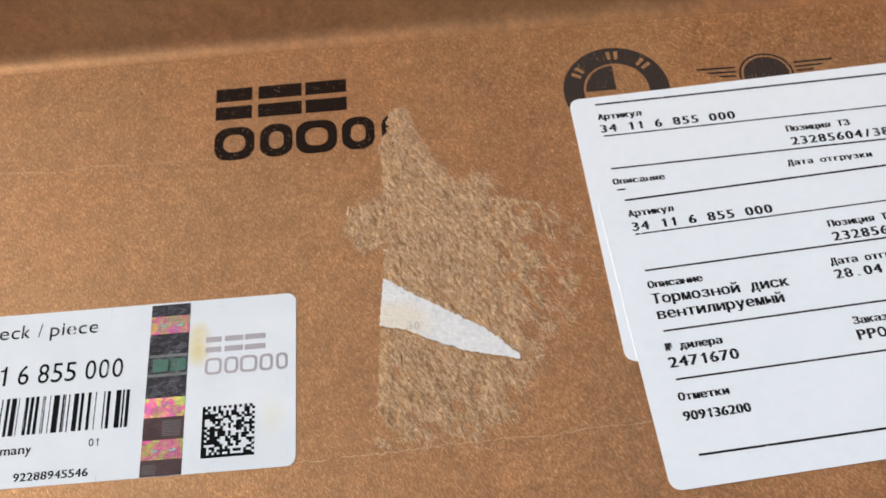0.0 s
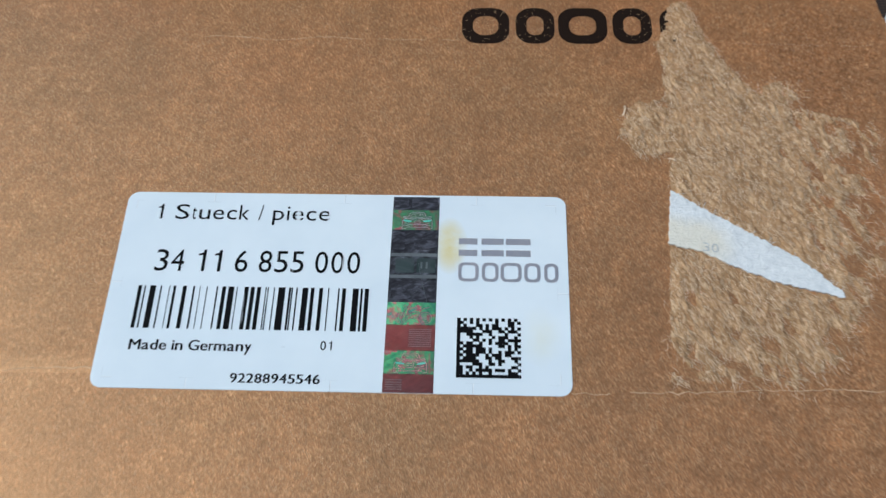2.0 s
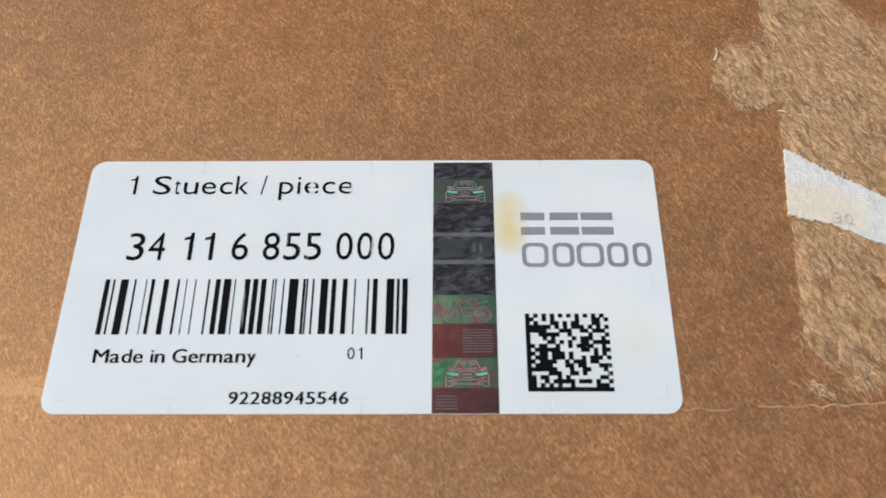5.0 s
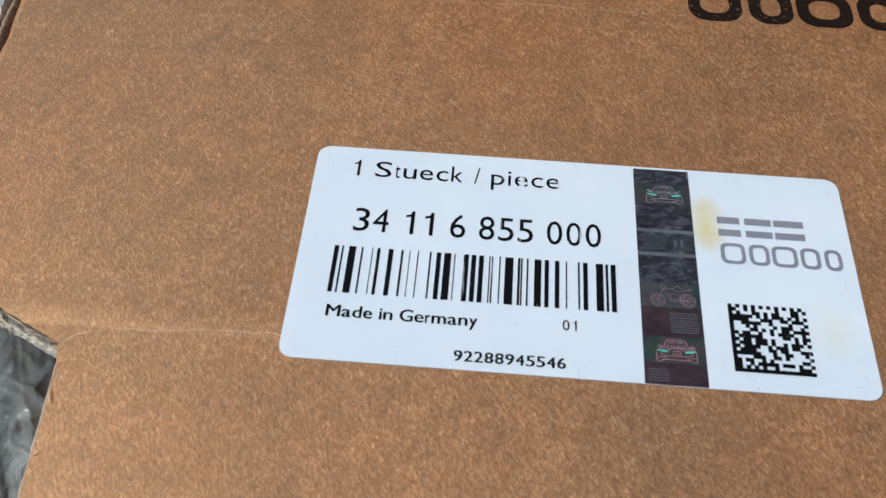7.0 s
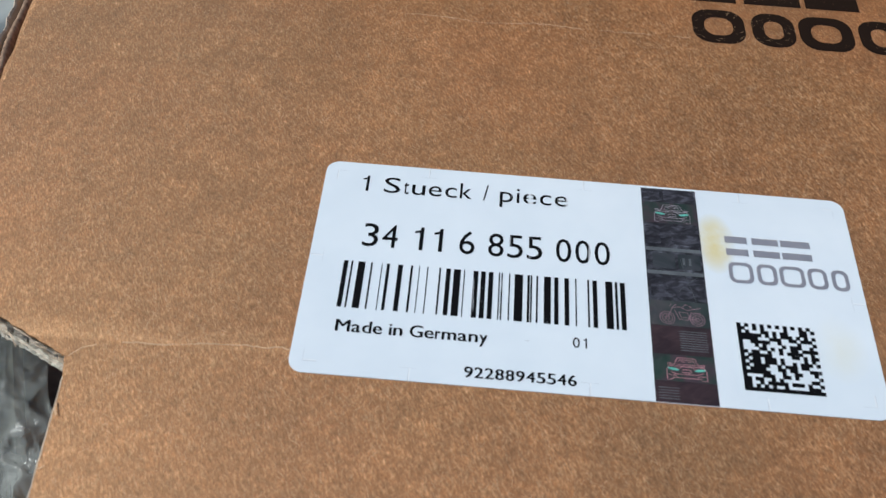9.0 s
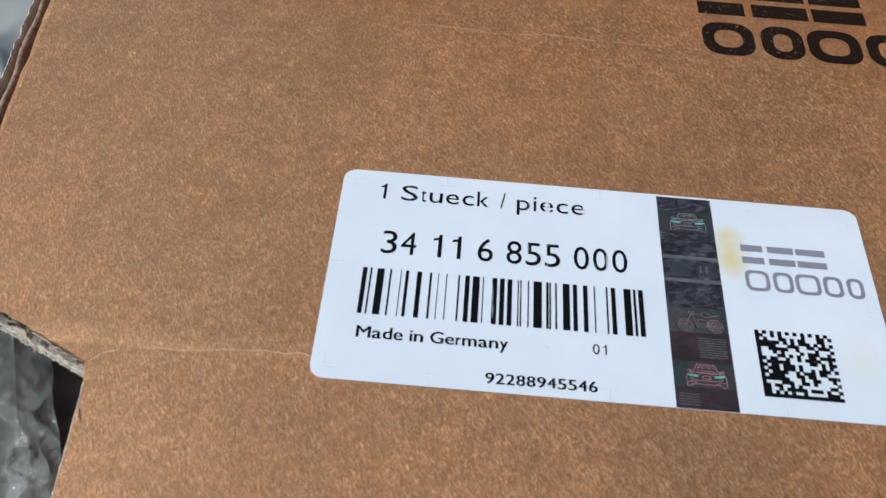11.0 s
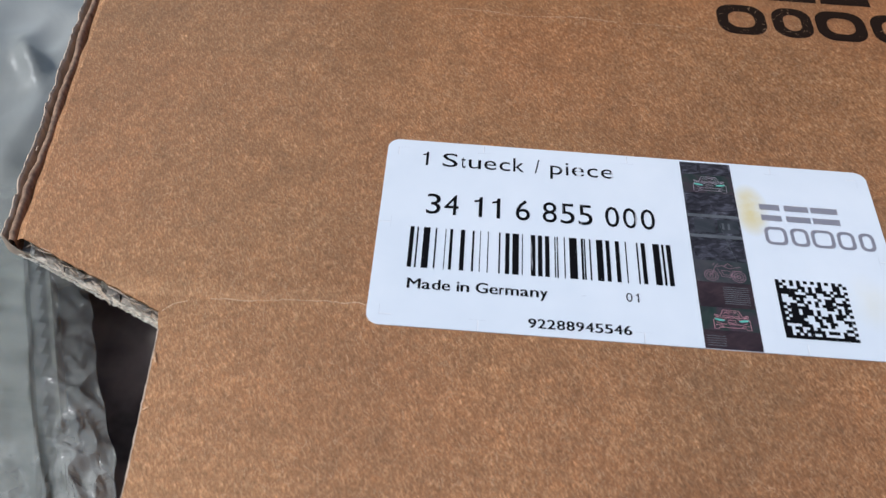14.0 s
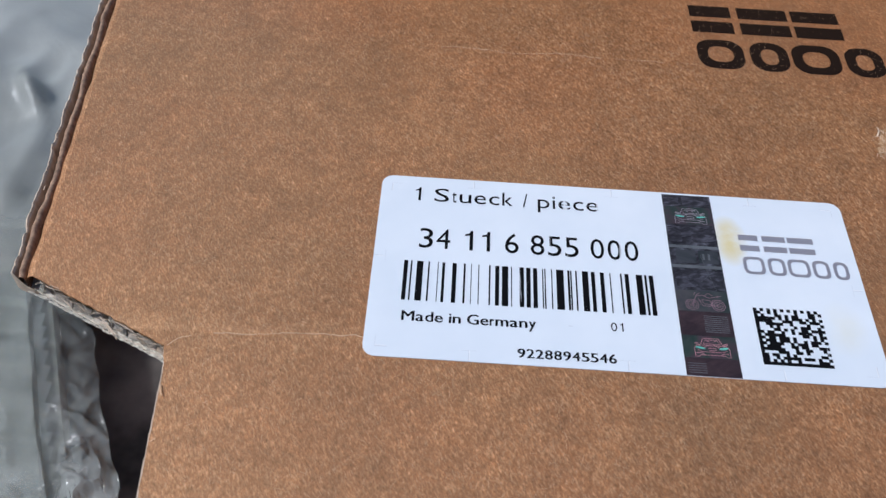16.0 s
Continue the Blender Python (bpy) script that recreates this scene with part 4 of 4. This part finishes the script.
def car_front(bm, x, y, w, h, z):
    """Line drawing of a car's front: roof, windscreen, mirrors, bonnet, grille and bumper."""
    halves = (((0.0, 0.48), (0.22, 0.47), (0.31, 0.17)), ((0.0, 0.40), (0.16, 0.39), (0.24, 0.19), (0.0, 0.19)), ((0.31, 0.17), (0.45, 0.08), (0.5, -0.05), (0.5, -0.46), (0.38, -0.46), (0.36, -0.38), (0.0, -0.38)),
              ((0.34, 0.20), (0.46, 0.24), (0.47, 0.17), (0.36, 0.15)), ((0.06, 0.14), (0.20, 0.02), (0.44, -0.02)), ((0.0, -0.02), (0.10, -0.02), (0.11, -0.14), (0.0, -0.15)),
              ((0.0, -0.22), (0.28, -0.22), (0.42, -0.12)), ((0.24, -0.36), (0.30, -0.28), (0.46, -0.27)), ((0.05, 0.30), (0.13, 0.34)), ((0.38, 0.10), (0.20, 0.12), (0.0, 0.10)))
    for half in halves:
        for side in (-1, 1):
            ribbon(bm, [(x + side * a * w, y + b * h) for a, b in half][::side], 0.11, z + (0.002 if side > 0 else 0.0))


def build_strip(sticker):
    x0, x1 = -72.1, -62.9
    bm = bmesh.new()
    flat(bm, ((x0, 94.95), (x1, 94.95), (x1, 136.15), (x0, 136.15)), 0.19)
    strip = part("foil_strip", bm, FOIL_DARK, sticker, "dark security foil strip")
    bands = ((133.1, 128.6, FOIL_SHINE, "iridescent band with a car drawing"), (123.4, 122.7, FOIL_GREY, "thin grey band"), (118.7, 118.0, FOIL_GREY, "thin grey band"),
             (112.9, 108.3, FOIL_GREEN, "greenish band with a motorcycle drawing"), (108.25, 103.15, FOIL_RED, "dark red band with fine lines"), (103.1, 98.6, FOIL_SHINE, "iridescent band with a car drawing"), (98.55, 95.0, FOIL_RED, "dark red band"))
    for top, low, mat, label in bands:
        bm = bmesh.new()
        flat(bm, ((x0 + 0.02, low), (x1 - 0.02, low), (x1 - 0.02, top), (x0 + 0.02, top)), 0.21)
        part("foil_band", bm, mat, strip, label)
    for y in (130.7, 100.7):
        bm = bmesh.new()
        car_front(bm, -67.2, y, 5.9, 4.0, 0.235)
        part("car_drawing", bm, FOIL_PALE if y > 110 else FOIL_LINE, strip, "fine line drawing of a car front")
        for sx in (-1, 1):
            bm = bmesh.new()
            cx = -67.2 + sx * 1.98
            flat(bm, [(cx + 0.85 * math.cos(radians(a)), y - 0.08 + 0.22 * math.sin(radians(a)) + sx * 0.12 * math.cos(radians(a))) for a in range(0, 360, 30)], 0.245)
            part("headlight", bm, FOIL_LAMP, strip, "bright green headlight")
    bm = bmesh.new()
    for cx in (-69.4, -64.8):
        for r in (1.2, 0.85, 0.35):
            ring(bm, cx, 109.7, r, r, r - 0.12, r - 0.12, 0.235, 0, 360, 20)
        for k in range(6):
            c, d = math.cos(k * 1.047 + cx), math.sin(k * 1.047 + cx)
            line(bm, cx + 0.3 * c, 109.7 + 0.3 * d, cx + 0.8 * c, 109.7 + 0.8 * d, 0.06, 0.237)
    for pts in (((-69.4, 109.7), (-68.4, 111.9), (-67.9, 112.3)), ((-68.5, 111.6), (-67.4, 111.9), (-66.3, 111.3), (-65.2, 111.6), (-64.1, 111.9)), ((-68.2, 111.2), (-67.6, 109.6), (-66.2, 109.5), (-65.7, 110.9)),
                ((-66.2, 109.7), (-64.8, 109.7)), ((-67.6, 110.9), (-66.2, 110.8), (-66.0, 109.9), (-67.3, 110.0), (-67.6, 110.9)), ((-65.7, 110.9), (-64.2, 110.9)), ((-68.6, 112.4), (-68.9, 111.9)), ((-67.0, 111.8), (-66.4, 112.4), (-65.6, 111.9))):
        ribbon(bm, pts, 0.13, 0.239)
    part("motorcycle_drawing", bm, FOIL_DIM, strip, "fine line drawing of a motorcycle")
    # dim plates inside the dark bands
    for a, b, c, d in ((-71.8, -69.0, 133.6, 135.8), (-68.4, -63.2, 133.6, 135.8), (-71.8, -69.4, 124.2, 128.0), (-67.6, -63.2, 124.2, 128.0), (-71.0, -67.4, 119.2, 122.3), (-66.9, -63.3, 119.2, 122.3), (-71.6, -63.2, 113.6, 117.4)):
        bm = bmesh.new()
        flat(bm, rounded(a, c, b, d, 0.3, 3), 0.205)
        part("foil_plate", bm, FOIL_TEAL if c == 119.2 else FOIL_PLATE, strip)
    bm = bmesh.new()
    for k in range(9):
        y = 104.0 + k * 0.42
        line(bm, -67.8, y, -63.6, y, 0.13, 0.23)
    for k in range(5):
        line(bm, -71.6, 95.6 + k * 0.45, -68.6, 95.6 + k * 0.45, 0.12, 0.23)
    for k in range(2):
        line(bm, -66.0 + k * 1.0, 120.1, -66.0 + k * 1.0, 121.5, 0.4, 0.23)
    part("fine_line", bm, FOIL_GREY, strip, "fine engraved lines")
    bm = bmesh.new()
    ribbon(bm, ((-66.6, 121.2), (-65.9, 118.0), (-65.3, 115.4), (-64.7, 113.0)), 0.06, 0.25)
    ribbon(bm, ((-67.2, 114.8), (-65.7, 116.4), (-64.0, 117.9)), 0.04, 0.25)
    part("scratch", bm, FOIL_GREY, strip, "pale scratch in the foil")


build_parts_label()


# ---- two delivery labels, one stuck over the other ----
def build_slip(x, y, degrees, slope, width, height, z, rules, lines, label):
    slip = thing("delivery_label", label, "label", "delivery labels")
    bm = bmesh.new()
    solid(bm, turned(rounded(0, -height, width, 0, 2.6), x, y, degrees), z - 0.17, z)
    part("paper", bm, SLIP, slip, "white thermal paper, faintly wrinkled")
    c, s = math.cos(radians(slope)), math.sin(radians(slope))
    for rx, ry, end, w in rules:
        bm = bmesh.new()
        ribbon(bm, [(rx + (end - rx) * k / 8 * c, ry + (end - rx) * k / 8 * s) for k in range(9)], w * 1.25, z + 0.04)
        part("rule", bm, SLIP_INK, slip)
    for body, tx, ty, pitch, cap in lines:
        bm = bmesh.new()
        typed(bm, body, tx, ty, pitch, cap, z + 0.045, slope)
        part("printed_line", bm, SLIP_INK, slip)


build_slip(34.2, 185.4, 2.2, 1.45, 122, 73.8, 0.19,
           ((40.9, 183.2, 152, 0.42), (41.6, 173.2, 152, 0.3), (41.9, 163.2, 152, 0.36), (42.3, 156.9, 44.5, 0.3)),
           (("Артикул", 40.9, 178.3, 1.64, 1.75), ("34 11 6 855 000", 40.8, 174.3, 2.36, 2.35), ("Кол-во", 118.0, 180.6, 1.7, 1.75), ("1", 118.4, 176.6, 2.3, 2.4),
            ("Позиция ТЗ", 87.8, 169.7, 1.64, 1.75), ("23285604/38", 88.0, 165.6, 2.32, 2.35), ("Описание", 41.6, 158.5, 1.65, 1.6), ("Дата отгрузки", 85.6, 159.6, 1.65, 1.6)),
           "white delivery label with black type, partly covered by another")
build_slip(36.9, 155.6, 3.6, 3.1, 122, 73.8, 0.42,
           ((43.7, 153.6, 150, 0.42), (44.6, 143.9, 150, 0.3), (45.2, 134.0, 150, 0.36), (46.5, 118.3, 150, 0.36), (47.2, 106.5, 150, 0.36), (48.8, 89.2, 150, 0.42)),
           (("Артикул", 43.8, 148.8, 1.62, 1.75), ("34 11 6 855 000", 43.9, 144.8, 2.34, 2.35), ("Позиция ТЗ", 90.8, 141.3, 1.64, 1.75), ("23285604/38", 90.9, 137.5, 2.32, 2.35),
            ("Дата отгрузки", 88.7, 131.2, 1.65, 1.75), ("28.04.201", 88.7, 127.6, 2.32, 2.35), ("Описание", 45.1, 129.3, 1.65, 1.75), ("Тормозной диск", 45.4, 125.2, 2.33, 2.5), ("вентилируемый", 45.9, 121.3, 2.31, 2.5),
            ("№ дилера", 46.3, 113.4, 1.65, 1.75), ("2471670", 46.3, 109.3, 2.33, 2.5), ("Заказ дилера", 89.7, 115.9, 1.65, 1.75), ("PPO0156", 89.7, 112.0, 2.33, 2.5),
            ("Отметки", 46.9, 101.5, 1.65, 1.75), ("909136200", 47.2, 96.9, 1.68, 2.1)),
           "white delivery label with black type, stuck over another")


# ---- what is left of a ripped-off label ----
def build_remnant():
    rest = thing("label_remnant", "ripped white remnant of an old label in the torn patch", "label")
    bm = bmesh.new()
    grid = {}
    step = 0.24
    for i in range(158):
        for j in range(117):
            x, y = -19.5 + i * step, 113 + j * step
            top = np.interp(x, (-19, -5, 6, 14.5), (139.6, 130.2, 123.2, 114.9))
            low = np.interp(x, (-19, -12, -6, 2, 14.5), (126.0, 123.9, 120.7, 117.4, 114.2))
            w = 0.45 * noise.noise(Vector((x * 0.9, y * 0.9, 60))) + 0.25 * noise.noise(Vector((x * 2.4, y * 2.4, 61)))
            if x < np.interp(y, (125, 139), (-18.5, -16.8)) or y > top + w or y < low + w or x > 13.4:
                continue
            fuzz = abs(noise.noise(Vector((x * 1.7, y * 1.7, 50)))) + 0.5 * abs(noise.noise(Vector((x * 4, y * 4, 51))))
            grid[i, j] = bm.verts.new(at(x, y, 0.5 + 0.08 * fuzz))
    for i, j in grid:
        corner = [grid.get(k) for k in ((i, j), (i + 1, j), (i + 1, j + 1), (i, j + 1))]
        if all(corner):
            bm.faces.new(corner)
    bmesh.ops.delete(bm, geom=[v for v in bm.verts if not v.link_faces], context="VERTS")
    skirt = bmesh.ops.extrude_edge_only(bm, edges=[e for e in bm.edges if e.is_boundary])
    for v in skirt["geom"]:
        if isinstance(v, bmesh.types.BMVert):
            v.co.z = H + 0.05 * MM
    part("paper", bm, FUZZ, rest, "fuzzy split white paper")
    bm = bmesh.new()
    text(bm, "30", -12.0, 124.3, 3.0, 1.9, 0.63, -8)
    part("faint_number", bm, FAINT, rest, "faint grey number")

    def on_rest(rnd):
        x, y = rnd.uniform(-18, 14), rnd.uniform(114, 139)
        top = np.interp(x, (-19, -5, 6, 14.5), (139.6, 130.2, 123.2, 114.9))
        low = np.interp(x, (-19, -12, -6, 2, 14.5), (126.0, 123.9, 120.7, 117.4, 114.2))
        return (x, y, 0.6) if low + 0.2 < y < top - 0.2 and x > -17 else None

    fibres("paper_fibre", 500, on_rest, FUZZ, rest, "loose white paper fibres", 0.5, 1.6, 30, 12, (0.04, 0.09), 0.12)


build_remnant()


# ---- crumpled clear film on the boards beside the box ----
def build_film():
    """A wide, loosely wrinkled sheet over the boards, torn off along the gap."""
    nx, ny = 190, 200
    bm = bmesh.new()
    grid = {}
    for i in range(nx + 1):
        for j in range(ny + 1):
            x, y = -520 + 365 * i / nx, -40 + 480 * j / ny
            over = x + 219.5 + 0.38 * (y - 142) + 1.5 * noise.noise(Vector((y * 0.05, 3, 1)))
            if 2 < over < 76 and y < 196:
                continue
            p = Vector((x * 0.012, y * 0.009, 0))
            z = 3 + 8 * abs(noise.noise(p + Vector((0.4 * noise.noise(p * 2.0), 0, 3)))) + 3 * (1 - 2 * abs(noise.noise(p * 2.6))) + 2.5 * (0.5 - abs(noise.noise(p * 5.5)))
            # one upright fold that catches the sun
            across, along = 0.86 * (x + 265) + 0.51 * (y - 271.6), 0.51 * (x + 265) - 0.86 * (y - 271.6)
            z += 6 * math.exp(-((across / 3.2) ** 2)) * math.exp(-((along / 11) ** 2))
            grid[i, j] = bm.verts.new((x * MM, y * MM, max(0.6, z) * MM))
    for i, j in grid:
        corner = [grid.get(k) for k in ((i, j), (i + 1, j), (i + 1, j + 1), (i, j + 1))]
        if all(corner):
            bm.faces.new(corner).smooth = True
    bmesh.ops.delete(bm, geom=[v for v in bm.verts if not v.link_faces], context="VERTS")
    tagged(part("plastic_film", bm, FILM), "crumpled clear plastic film lying beside the box", "plastic film")


build_film()


def build_film_strip():
    """A tightly crumpled band of the same film along the edge of the gap, creased across its length."""
    bm = bmesh.new()
    rows = []
    for i in range(71):
        row = []
        for j in range(221):
            u, y = -24 + 35 * i / 70, 20 + (168 + 4 * noise.noise(Vector((i * 0.06, 2, 8)))) * j / 220
            x = -213.3 - 0.38 * (y - 142) + u + 2.5 * noise.noise(Vector((y * 0.04, 5, 0))) + 1.5 * noise.noise(Vector((y * 0.13, u * 0.05, 2)))
            p = Vector((u * 0.035, y * 0.055 + 0.02 * u, 20))
            rise = max(0.0, min(1.0, (u + 17) / 15))
            z = 4 + (10 - 0.03 * (u - 6) ** 2 * (u > -8)) * rise * rise * (3 - 2 * rise) + 5 * (0.45 - abs(noise.noise(p))) + 4 * (0.4 - abs(noise.noise(p * 2.1 + Vector((0, 0, 4)))))
            z += 2.6 * (0.4 - abs(noise.noise(Vector((u * 0.16, y * 0.12, 9))))) + 0.8 * noise.noise(p * 6)
            row.append(bm.verts.new((x * MM, y * MM, z * MM)))
        rows.append(row)
    for a, b in zip(rows, rows[1:]):
        for j in range(220):
            bm.faces.new((a[j], b[j], b[j + 1], a[j + 1]))
    tagged(part("plastic_film", bm, CRUMPLED), "crumpled band of clear plastic film beside the box", "plastic film")


build_film_strip()
